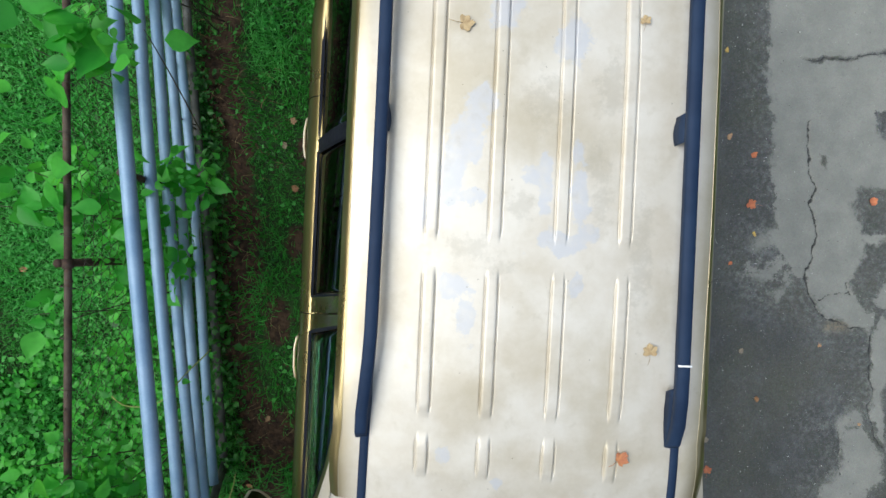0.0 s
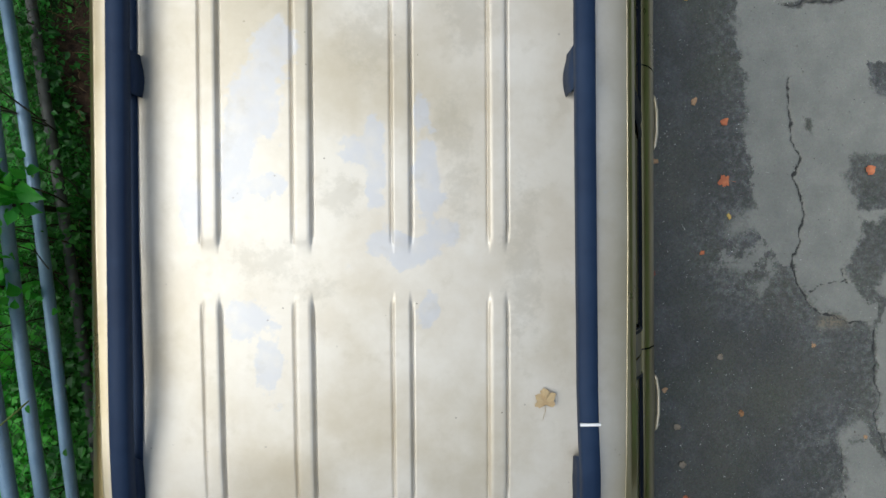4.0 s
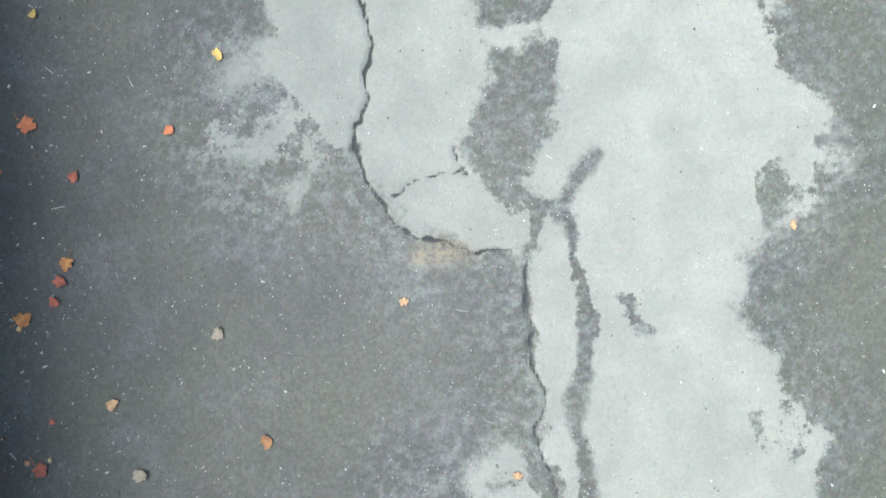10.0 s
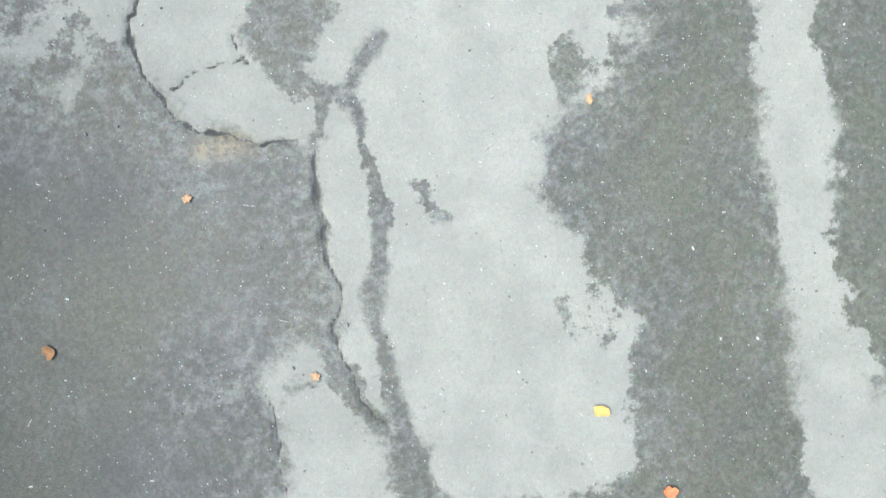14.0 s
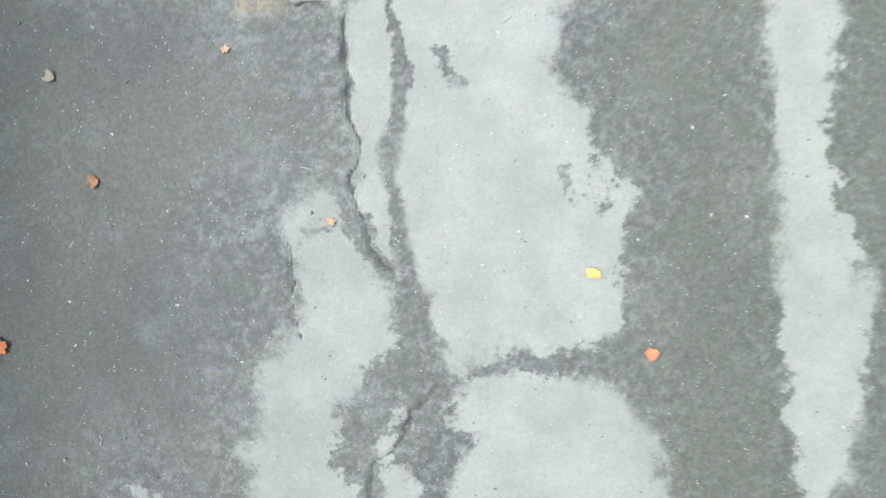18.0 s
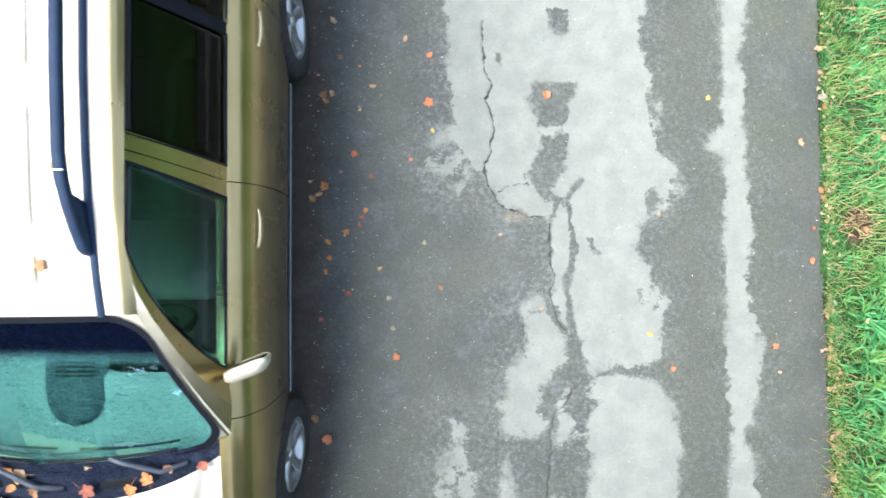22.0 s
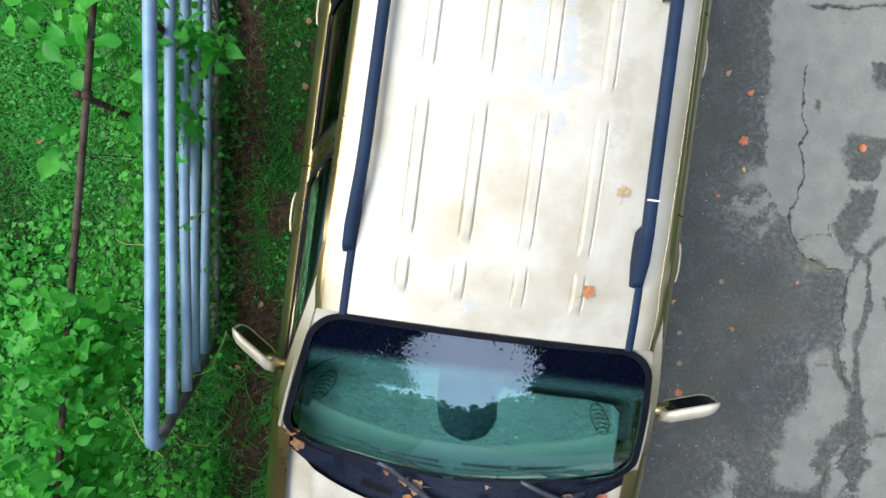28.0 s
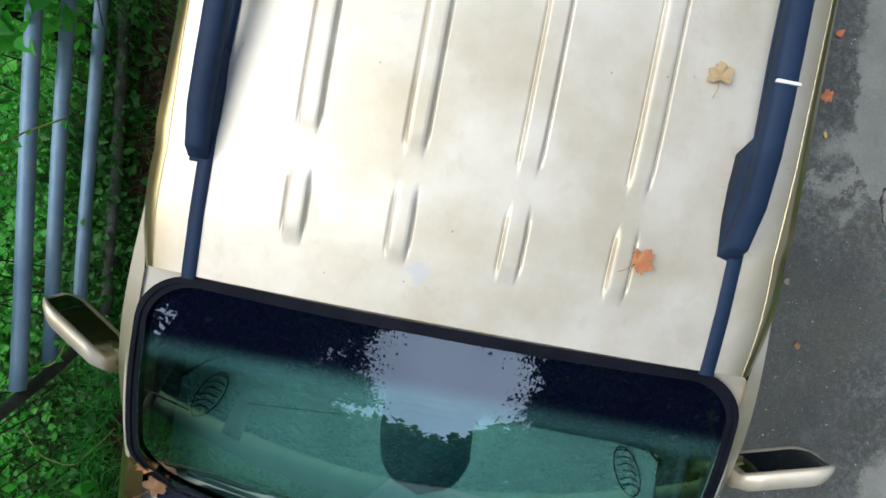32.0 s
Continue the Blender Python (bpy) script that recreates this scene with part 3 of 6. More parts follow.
BARE = ((4.98, -0.55, 0.09, 0.12), (5.08, 0.16, 0.11, 0.16), (5.12, 0.42, 0.11, 0.20), (5.28, 0.95, 0.25, 0.17), (5.50, 0.72, 0.16, 0.12), (4.71, 0.11, 0.09, 0.12), (5.25, -0.66, 0.21, 0.14), (5.44, -0.86, 0.22, 0.14), (5.05, -0.90, 0.08, 0.08), (5.24, -1.62, 0.17, 0.13), (5.40, 0.05, 0.10, 0.14), (5.45, -1.25, 0.15, 0.1), (-1.12, 1.15, 0.13, 0.18), (-1.2, 0.55, 0.10, 0.15), (-1.05, -0.25, 0.09, 0.13), (-1.15, -0.75, 0.10, 0.12), (-1.3, 0.05, 0.10, 0.2), (-1.30, -0.72, 0.17, 0.25), (-1.27, -1.12, 0.12, 0.22), (-1.20, -1.50, 0.08, 0.22))


def bare_at(x, y):
    """Where the earth shows: a strip under the gate and patches in the grass."""
    b = (0.86 + 0.22 * wave(x, y, 9, 2)) * np.exp(-(((x + 1.51 + 0.12 * y + 0.07 * wave(x, y, 5, 4)) / 0.17) ** 2))
    for cx, cy, rx, ry in BARE:
        rx, ry = (1.25 * rx, 1.25 * ry) if cx > 4 else (rx, ry)
        b = np.maximum(b, 0.97 * np.exp(-((((x - cx) / rx) ** 2 + ((y - cy) / ry) ** 2) ** 1.5)))
    return b


def soil():
    xs = np.concatenate([-5.0 - np.geomspace(0.3, 900, 24)[::-1], np.arange(-5.0, 7.0, 0.06), 7.0 + np.geomspace(0.3, 900, 24)])
    ys = np.concatenate([-4.0 - np.geomspace(0.3, 900, 24)[::-1], np.arange(-4.0, 4.0, 0.06), 4.0 + np.geomspace(0.3, 900, 24)])
    gx, gy = np.meshgrid(xs, ys)
    on = (gx > EDGE_L - 0.03) & (gx < EDGE_R - 0.03 - np.clip(np.where(gy < 0, 0.045, 0.02) * gy, -0.1, 0.07))
    z = np.where(on, -0.06, 0.006 + 0.012 * wave(gx, gy, 3.1, 2) + 0.006 * wave(gx, gy, 11, 7))
    bare = bare_at(gx, gy) * (0.9 + 0.2 * wave(gx, gy, 4, 9))
    bare = np.maximum(bare, 0.3 * np.exp(-(((gx - EDGE_R + np.where(gy < 0, 0.045, 0.02) * gy) / 0.06) ** 2)))
    tagged(height_grid("ground", xs, ys, z, {"bare": bare}, SOIL), "green lawn with strips of bare brown earth", "ground", kind="structure")


pavement()
soil()

# ---- the car ----
WHEEL_Y, HUB_Z, TYRE_R = 1.35, 0.335, 0.345


def belt_z(y):
    return lerp(y, [-2.25, -1.9, -1.5, -1.0, -0.6, 0.0, 2.3], [0.80, 0.93, 1.01, 1.085, 1.125, 1.135, 1.15])


def side_x(y, z):
    k = lerp(y, [-2.28, -2.1, -1.8, -1.4, -0.9, 1.5, 2.0, 2.36], [0.72, 0.86, 0.955, 0.99, 1.0, 1.0, 0.975, 0.87])
    h = z * 1.135 / belt_z(y) if z > 0.7 else z * (0.7 * 1.135 / belt_z(y)) / 0.7
    x = lerp(h, [0.2, 0.27, 0.34, 0.40, 0.55, 0.75, 0.92, 1.0, 1.06, 1.105, 1.128, 1.136], [0.855, 0.886, 0.904, 0.914, 0.938, 0.955, 0.950, 0.936, 0.914, 0.882, 0.852, 0.834])
    return k * x


def flank(side, y, z):
    """The skin's distance from the middle: the fence side sits a little further in below the belt."""
    return side_x(y, z) - (0.018 * max(0.0, min(1.0, (z - 0.5) / 0.2, (1.12 - z) / 0.1)) if side < 0 else 0.0)


def arch_z(y):
    """The lower edge of the side skin, round the wheel arches."""
    low = lerp(y, [-2.3, -1.9, -0.9, 0.9, 1.9, 2.4], [0.30, 0.25, 0.24, 0.24, 0.26, 0.32])
    for wy in (-WHEEL_Y, WHEEL_Y):
        d = 0.405**2 - (y - wy) ** 2
        if d > 0:
            low = max(low, HUB_Z + math.sqrt(d))
    return low


def skin_panel(name, y0, y1, side, car, label=""):
    n = max(6, int((y1 - y0) / 0.035))
    rows = []
    for i in range(n + 1):
        y = y0 + (y1 - y0) * i / n
        lo, hi = arch_z(y), belt_z(y)
        zs = [lo + (hi - lo) * (1 - (1 - j / 22) ** 1.5) for j in range(23)]
        rows.append([(side * flank(side, y, z), y, z) for z in zs] + [(side * (side_x(y, hi) - 0.05), y, hi + 0.002)])
    ob = part(name, sheet(rows, 0.0), PAINT, car, label)
    fade_lit_field(ob.data, 0.0)
    return ob


def fade_lit_field(me, value):
    me.attributes.new("fade_lit", "FLOAT", "POINT").data.foreach_set("value", np.full(len(me.vertices), value, np.float32))


def roof_z(x, y):
    return lerp(y, [-0.42, -0.2, 0.1, 0.6, 1.2, 1.9, 2.1], [1.582, 1.620, 1.653, 1.674, 1.678, 1.640, 1.60]) - 0.032 * (abs(x) / 0.54) ** 2.4 + 0.002


RIBS = (-0.336, -0.129, 0.089, 0.303)
RIB_RUNS = ((-0.207, -0.085), (0.003, 0.470), (0.595, 1.75))


def rib_lift(x, y):
    best = 0.0
    for rx in RIBS:
        across = max(0.0, 1 - max(0.0, abs(x - rx) - 0.0155) / 0.0065)
        if across > 0:
            for a, b in RIB_RUNS:
                along = max(0.0, min(1.0, (y - a + 0.02) / 0.05, (b - y + 0.02) / 0.05))
                best = max(best, across * along)
    return 0.0074 * best * best * (3 - 2 * best)


def rib_crease(x, y):
    """The sharp fold along both feet of each rib."""
    deep = 0.0
    for rx in RIBS:
        across = max(0.0, 1 - abs(abs(x - rx) - 0.0225) / 0.0035)
        if across > 0:
            for a, b in RIB_RUNS:
                deep = max(deep, across * max(0.0, min(1.0, (y - a) / 0.03, (b - y) / 0.03)))
    return 0.0052 * deep


CHALK_SPOTS = ((-0.19, 1.03, 0.05, 0.05), (-0.226, 0.95, 0.04, 0.05), (-0.267, 0.884, 0.035, 0.06), (-0.212, 0.883, 0.04, 0.05), (-0.276, 0.80, 0.04, 0.06), (-0.284, 0.72, 0.035, 0.035), (-0.206, 0.726, 0.035, 0.03), (-0.38, 0.676, 0.025, 0.08), (-0.01, 0.794, 0.035, 0.03), (0.025, 0.83, 0.025, 0.05), (0.035, 0.74, 0.02, 0.06), (0.13, 0.88, 0.018, 0.05), (0.14, 0.78, 0.02, 0.07), (0.15, 0.70, 0.025, 0.05), (0.175, 0.62, 0.035, 0.035), (0.06, 0.60, 0.05, 0.03), (0.125, 0.585, 0.06, 0.028), (0.10, 0.56, 0.04, 0.02), (-0.21, 0.33, 0.03, 0.07), (-0.255, 0.43, 0.05, 0.04), (0.15, 0.45, 0.02, 0.04), (-0.26, -0.14, 0.03, 0.03), (-0.08, -0.24, 0.025, 0.02), (0.10, 1.25, 0.05, 0.08), (-0.12, 1.35, 0.05, 0.07))
GRIME_SPOTS = ((0.20, 0.86, 0.05, 0.10), (0.22, 0.72, 0.05, 0.10), (-0.05, 0.70, 0.06, 0.06), (-0.21, 0.56, 0.10, 0.05), (0.02, 1.05, 0.08, 0.12), (0.24, 1.10, 0.06, 0.12), (-0.10, 0.50, 0.06, 0.05), (0.36, 0.55, 0.05, 0.25))


def roof_panel(car):
    xs = set(np.linspace(-0.530, 0.530, 43).round(4))
    for rx in RIBS:
        xs |= {round(rx + d, 4) for d in (-0.030, -0.026, -0.0245, -0.0225, -0.0205, -0.019, -0.017, -0.0155, -0.008, 0, 0.008, 0.0155, 0.017, 0.019, 0.0205, 0.0225, 0.0245, 0.026, 0.030)}
    ys = set(np.linspace(-0.326, 2.08, 74).round(4))
    for a, b in RIB_RUNS:
        ys |= {round(v, 4) for v in (a - 0.022, a - 0.01, a, a + 0.01, a + 0.02, a + 0.032, b - 0.032, b - 0.02, b - 0.01, b, b + 0.01, b + 0.022)}
    xs, ys = sorted(xs), sorted(ys)
    rows = [[(x, y, roof_z(x, y) + rib_lift(x, y) - rib_crease(x, y)) for x in xs] for y in ys]
    ob = part("roof_panel", sheet(rows), PAINT, car, "champagne ribbed steel roof with chalky faded patches")
    fade_lit_field(ob.data, 1.0)
    co = np.empty(len(ob.data.vertices) * 3, np.float32)
    ob.data.vertices.foreach_get("co", co)
    px, py = co[0::3], co[1::3]
    chalk = np.zeros(len(px), np.float32)
    for cx, cy, rx, ry in CHALK_SPOTS:
        chalk = np.maximum(chalk, np.exp(-(((px - cx) / rx) ** 2) - ((py - cy) / ry) ** 2))
    ob.data.attributes.new("chalk", "FLOAT", "POINT").data.foreach_set("value", chalk)
    grime = np.zeros(len(px), np.float32)
    for cx, cy, rx, ry in GRIME_SPOTS:
        grime = np.maximum(grime, np.exp(-(((px - cx) / rx) ** 2) - ((py - cy) / ry) ** 2))
    ob.data.attributes.new("grime", "FLOAT", "POINT").data.foreach_set("value", grime)


def side_glass(y, s, side, out=0.0):
    """A point of the side glass: s from the belt to the roof."""
    return (side * (0.835 - 0.177 * s - 0.035 * s * s + out), y, 1.136 + 0.48 * s + 0.25 * out)


def window_front(s):
    return lerp(s, [0, 0.12, 0.35, 0.6, 0.8, 0.93, 1.0], [-0.63, -0.60, -0.505, -0.375, -0.235, -0.10, 0.02])


def shield(u, v, lift=0.0):
    """The windscreen: u across from -1 to 1, v from the roof down to the cowl."""
    x = u * (0.646 + 0.182 * v)
    y = -0.332 + (-0.782 + 0.125 * u * u) * v - 0.004 * (1 - u * u)
    z = 1.582 - 0.058 * u * u + (-0.50 + 0.045 * u * u) * v + 0.035 * math.sin(math.pi * v)
    return (x, y - 0.5 * lift, z + lift)


def rounded(n, inset, corner):
    """Points in (u, v) round the windscreen's outline, with rounded corners."""
    pts = []
    a, b, r = 1 - inset, 0.5 - inset * 0.95, corner
    for cx, cy, start in ((a - r, b - r * 0.95, 0), (-a + r, b - r * 0.95, 90), (-a + r, -b + r * 0.95, 180), (a - r, -b + r * 0.95, 270)):
        for k in range(n):
            t = radians(start + 90 * k / (n - 1))
            pts.append((cx + r * math.cos(t), 0.5 + cy + r * 0.95 * math.sin(t)))
    out = []
    for i, (p, q) in enumerate(zip(pts, pts[1:] + pts[:1])):
        steps = (24, 12)[i // n % 2] if i % n == n - 1 else 1
        out += [(p[0] + (q[0] - p[0]) * k / steps, p[1] + (q[1] - p[1]) * k / steps) for k in range(steps)]
    return out


def ring(outer, inner, lift_out, lift_in):
    return sheet([[shield(u, v, lift_out) for u, v in outer], [shield(u, v, lift_in) for u, v in inner]], close=True)


def window_pane(name, lo, hi, y_a, y_b, side, material, car, label):
    """A pane of side glass between y_a(s) and y_b(s), with its black seal."""
    n, m = 12, 14
    rows = []
    for i in range(n + 1):
        s = lo + (hi - lo) * i / n
        a, b = y_a(s), y_b(s)
        rows.append([side_glass(a + (b - a) * j / m, s, side, -0.006) for j in range(m + 1)])
    pane = part(name, sheet(rows, 0.004), material, car, label)
    pane.visible_shadow = False
    loop = [side_glass(y_a(lo) + (y_b(lo) - y_a(lo)) * j / 10, lo, side) for j in range(11)]
    loop += [side_glass(y_b(lo + (hi - lo) * j / 10), lo + (hi - lo) * j / 10, side) for j in range(1, 11)]
    loop += [side_glass(y_b(hi) + (y_a(hi) - y_b(hi)) * j / 10, hi, side) for j in range(1, 11)]
    loop += [side_glass(y_a(hi + (lo - hi) * j / 10), hi + (lo - hi) * j / 10, side) for j in range(1, 10)]
    mid = Vector((0, sum(p[1] for p in loop) / len(loop), 1.35))
    inner = []
    for p in loop:
        d = Vector((0, mid.y - p[1], mid.z - p[2])).normalized() * 0.014
        z = p[2] + d.z
        inner.append((side * (abs(p[0]) - 0.45 * d.z - 0.003), p[1] + d.y, z))
    part("window_seal", sheet([[(p[0] + side * 0.004, p[1], p[2]) for p in loop], [(p[0] + side * 0.006, (p[1] + q[1]) / 2, (p[2] + q[2]) / 2) for p, q in zip(loop, inner)], inner], close=True), SEAL, pane)
    return pane


def pillar(name, curve_a, curve_b, n, m, car, material=None, fade_lit=0.0):
    rows = []
    for i in range(n + 1):
        a, b = Vector(curve_a(i / n)), Vector(curve_b(i / n))
        rows.append([tuple(a.lerp(b, j / m)) for j in range(m + 1)])
    ob = part(name, sheet(rows), material or PAINT, car)
    fade_lit_field(ob.data, fade_lit)
    return ob


def wheel(car, side, y):
    """Tyre and five-spoke rim, axle along x."""
    c = Vector((side * 0.835, y, HUB_Z))
    prof = [(0.20, -0.10), (0.235, -0.112), (0.29, -0.112), (0.33, -0.095), (TYRE_R, -0.07), (TYRE_R, 0.07), (0.33, 0.095), (0.29, 0.110), (0.235, 0.108), (0.205, 0.09)]
    rows = [[(c.x + side * w, c.y + r * math.cos(a), c.z + r * math.sin(a)) for r, w in prof] for a in (math.tau * k / 40 for k in range(41))]
    tyre = part("tyre", sheet(rows), RUBBER, car, "black rubber tyre")
    rim_prof = [(0.222, 0.098), (0.214, 0.103), (0.200, 0.085), (0.195, -0.05)]
    rows = [[(c.x + side * w, c.y + r * math.cos(a), c.z + r * math.sin(a)) for r, w in rim_prof] for a in (math.tau * k / 40 for k in range(41))]
    rim = part("rim", sheet(rows), ALLOY, tyre, "five-spoke silver alloy rim")
    part("brake_disc", sheet([[(c.x + side * 0.0, c.y + r * math.cos(a), c.z + r * math.sin(a)) for r in (0.0, 0.1, 0.198)] for a in (math.tau * k / 32 for k in range(33))]), UNDER, tyre)
    for k in range(5):
        a = math.tau * k / 5 + 0.3 + y
        rows = []
        for r, half, w in ((0.02, 0.036, 0.075), (0.07, 0.034, 0.078), (0.13, 0.030, 0.080), (0.205, 0.040, 0.092)):
            d, e = Vector((0, math.cos(a), math.sin(a))), Vector((0, -math.sin(a), math.cos(a)))
            rows.append([tuple(c + d * r + e * h + Vector((side * ww, 0, 0))) for h, ww in ((-half, w - 0.02), (-half * 0.8, w), (half * 0.8, w), (half, w - 0.02))])
        part("spoke", sheet(rows), ALLOY, rim)
    part("hub_cap", sheet([[(c.x + side * w, c.y + r * math.cos(b), c.z + r * math.sin(b)) for r, w in ((0.045, 0.07), (0.040, 0.085), (0.0, 0.09))] for b in (math.tau * k / 20 for k in range(21))]), ALLOY, rim)


def door_handle(car, side, y0, y1):
    x0 = flank(side, 0, 1.0)
    y, half = (y0 + y1) / 2, (y1 - y0) / 2
    cup = [[(side * (flank(side, y, 1.0 + 0.040 * r * math.sin(a)) + lift), y + half * 0.98 * r * math.cos(a), 1.0 + 0.040 * r * math.sin(a)) for a in (math.tau * k / 28 for k in range(29))] for r, lift in ((1.06, 0.0005), (1.0, 0.004), (0.94, 0.0015), (0.82, -0.006), (0.5, -0.011), (0.02, -0.012))]
    base = part("handle_cup", sheet(cup), PAINT, car, "shallow painted dish behind the handle")
    fade_lit_field(base.data, 0.0)
    pts = [(side * (x0 + d), y0 + (y1 - y0) * k, 1.008) for k, d in ((0.03, 0.0), (0.08, 0.006), (0.3, 0.013), (0.7, 0.013), (0.92, 0.006), (0.97, 0.0))]
    ob = part("door_handle", tube(pts, [0.004, 0.0055, 0.006, 0.006, 0.0055, 0.004], 10), PAINT, base, "cream bow door handle")
    # Same paint as the doors, paled to paint in the sky's gleam.
    fade_lit_field(ob.data, 0.55)


def side_mirror(car, side):
    arm = part("mirror_arm", tube([(side * 0.79, -0.655, 1.125), (side * 0.86, -0.645, 1.150), (side * 0.91, -0.63, 1.18)], [0.036, 0.032, 0.034], 12), PAINT, car)
    fade_lit_field(arm.data, 0.0)
    hull, face = [], []
    reach, swing, rise = (0.208, 0.088, 0.06) if side > 0 else (0.185, 0.135, 0.02)
    for i in range(17):
        t = i / 16
        c = Vector((side * (0.866 + reach * t), -0.645 + swing * t, 1.195 + rise * t))
        r = min(1.0, 0.70 + 1.6 * t) * (1 - 0.5 * max(0.0, (t - 0.72) / 0.28) ** 2.4)
        outline = [(0.012, 0.054), (0.004, 0.062), (-0.018, 0.060), (-0.044, 0.046), (-0.062, 0.012), (-0.066, -0.022), (-0.056, -0.052), (-0.026, -0.070), (0.006, -0.074), (0.018, -0.070), (0.021, -0.062), (0.015, -0.054), (0.008, 0.046)]
        ring_pts = [c + Vector((0, r * (dy + 0.012), r * dz)) for dy, dz in outline]
        hull.append([tuple(p) for p in ring_pts])
        if 1 <= i <= 15:
            face.append([tuple(c + Vector((0, r * (-0.0035 * k + 0.0245), r * 0.052 * k - 0.004))) for k in (-1, -0.5, 0, 0.5, 1)])
    bm = sheet(hull, close=True)
    bmesh.ops.holes_fill(bm, edges=[e for e in bm.edges if e.is_boundary])
    shell = part("mirror_shell", bm, PAINT, arm, "champagne wing mirror shell")
    # Pale value paints in the skylight on the shell's upper face.
    fade_lit_field(shell.data, 0.8)
    part("mirror_glass", sheet(face), MIRROR, shell, "mirror glass facing back")


RAIL_SHIFT = -0.015


def gutter_x(y):
    return lerp(y, [-0.37, -0.1, 0.3, 2.0], [0.538, 0.530, 0.517, 0.514])


def roof_rail(car, side):
    pts = [(0.526, -0.092, 1.600), (0.526, -0.075, 1.630), (0.522, 0.00, 1.668), (0.513, 0.09, 1.698), (0.504, 0.18, 1.718), (0.499, 0.28, 1.728), (0.496, 0.6, 1.735), (0.495, 1.0, 1.736), (0.497, 1.4, 1.730), (0.503, 1.65, 1.710), (0.513, 1.86, 1.655), (0.516, 1.95, 1.615)]
    fine = []
    for i in range(89):
        t = i / 88 * (len(pts) - 1)
        k = min(int(t), len(pts) - 2)
        fine.append(Vector(pts[k]).lerp(Vector(pts[k + 1]), t - k))
    if side < 0:
        fine = [Vector((p.x, p.y, p.z - 0.028 * max(0.0, min(1.0, (p.z - 1.60) / 0.1)))) for p in fine]
    rows = []
    for i, p in enumerate(fine):
        wide = 0.0205
        high = 0.016
        rows.append([(side * (p.x + wide * cx) + RAIL_SHIFT, p.y, p.z + high * cz) for cx, cz in ((-1, -0.7), (-1, 0.5), (-0.85, 0.92), (0, 1.02), (0.85, 0.92), (1, 0.5), (1, -0.7), (0.7, -1), (-0.7, -1))])
    bm = sheet(rows, close=True)
    bmesh.ops.holes_fill(bm, edges=[e for e in bm.edges if e.is_boundary])
    rail = part("roof_rail", bm, BLACK_TRIM, car, "blue-black roof rail")
    for y0, y1 in ((-0.10, 0.13), (0.925, 1.02), (1.78, 1.95)):
        rows = []
        for k in range(9):
            y = y0 + (y1 - y0) * k / 8
            q = min(fine, key=lambda p: abs(p.y - y))
            base = max(roof_z(0.49, y) - 0.004, lerp(k, [4, 8], [0.0, q.z - 0.012]) if y1 < 0.2 else 0.0)
            flare = 0.010 * math.sin(math.pi * min(1.0, k / 8 + 0.1))
            rows.append([(side * (q.x + d) + RAIL_SHIFT, y, max(base, q.z - 0.008) if up else base) for d, up in ((-0.018 - flare, 0), (-0.0175, 1), (0.016, 1), (0.02, 0))])
        part("rail_foot", sheet(rows, close=True), BLACK_TRIM, rail)
    for y in (0.212,):
        q = min(fine, key=lambda p: abs(p.y - y))
        if side > 0:
            part("rail_joint", block((0.043, 0.006, 0.006), (q.x + RAIL_SHIFT, y, q.z + 0.0155), 0.001), CHALK, rail, "white chipped joint in the rail")


COWL = plain("glossy_black_cowl", (0.009, 0.013, 0.026), (0.018, 0.023, 0.040), 12, 0.28, 0, 0.1, 200)
dull(COWL, 0.5)
WIPER = plain("faded_grey_wiper_arm", (0.055, 0.06, 0.075), (0.09, 0.097, 0.115), 25, 0.35, 0.2)
CHALK = plain("white_paint_chip", (0.7, 0.7, 0.7), (0.8, 0.8, 0.8), 30, 0.7)
SLOT = plain("black_vent_slot", (0.006, 0.007, 0.008), (0.012, 0.013, 0.014), 20, 0.8)


def hood_edge(x):
    return -1.292 + 0.262 * (abs(x) / 0.835) ** 2.4


def hood_z(x, y):
    crease = lerp(y, [-2.2, -1.7, -1.25, -1.0], [0.42, 0.56, 0.665, 0.70])
    dome = 0.026 * max(0.0, min(1.0, (crease + 0.02 - abs(x)) / 0.04))
    return lerp(y, [-2.22, -2.0, -1.6, -1.25, -1.0], [0.83, 0.92, 1.0, 1.048, 1.072]) - 0.035 * (abs(x) / 0.84) ** 3 + dome


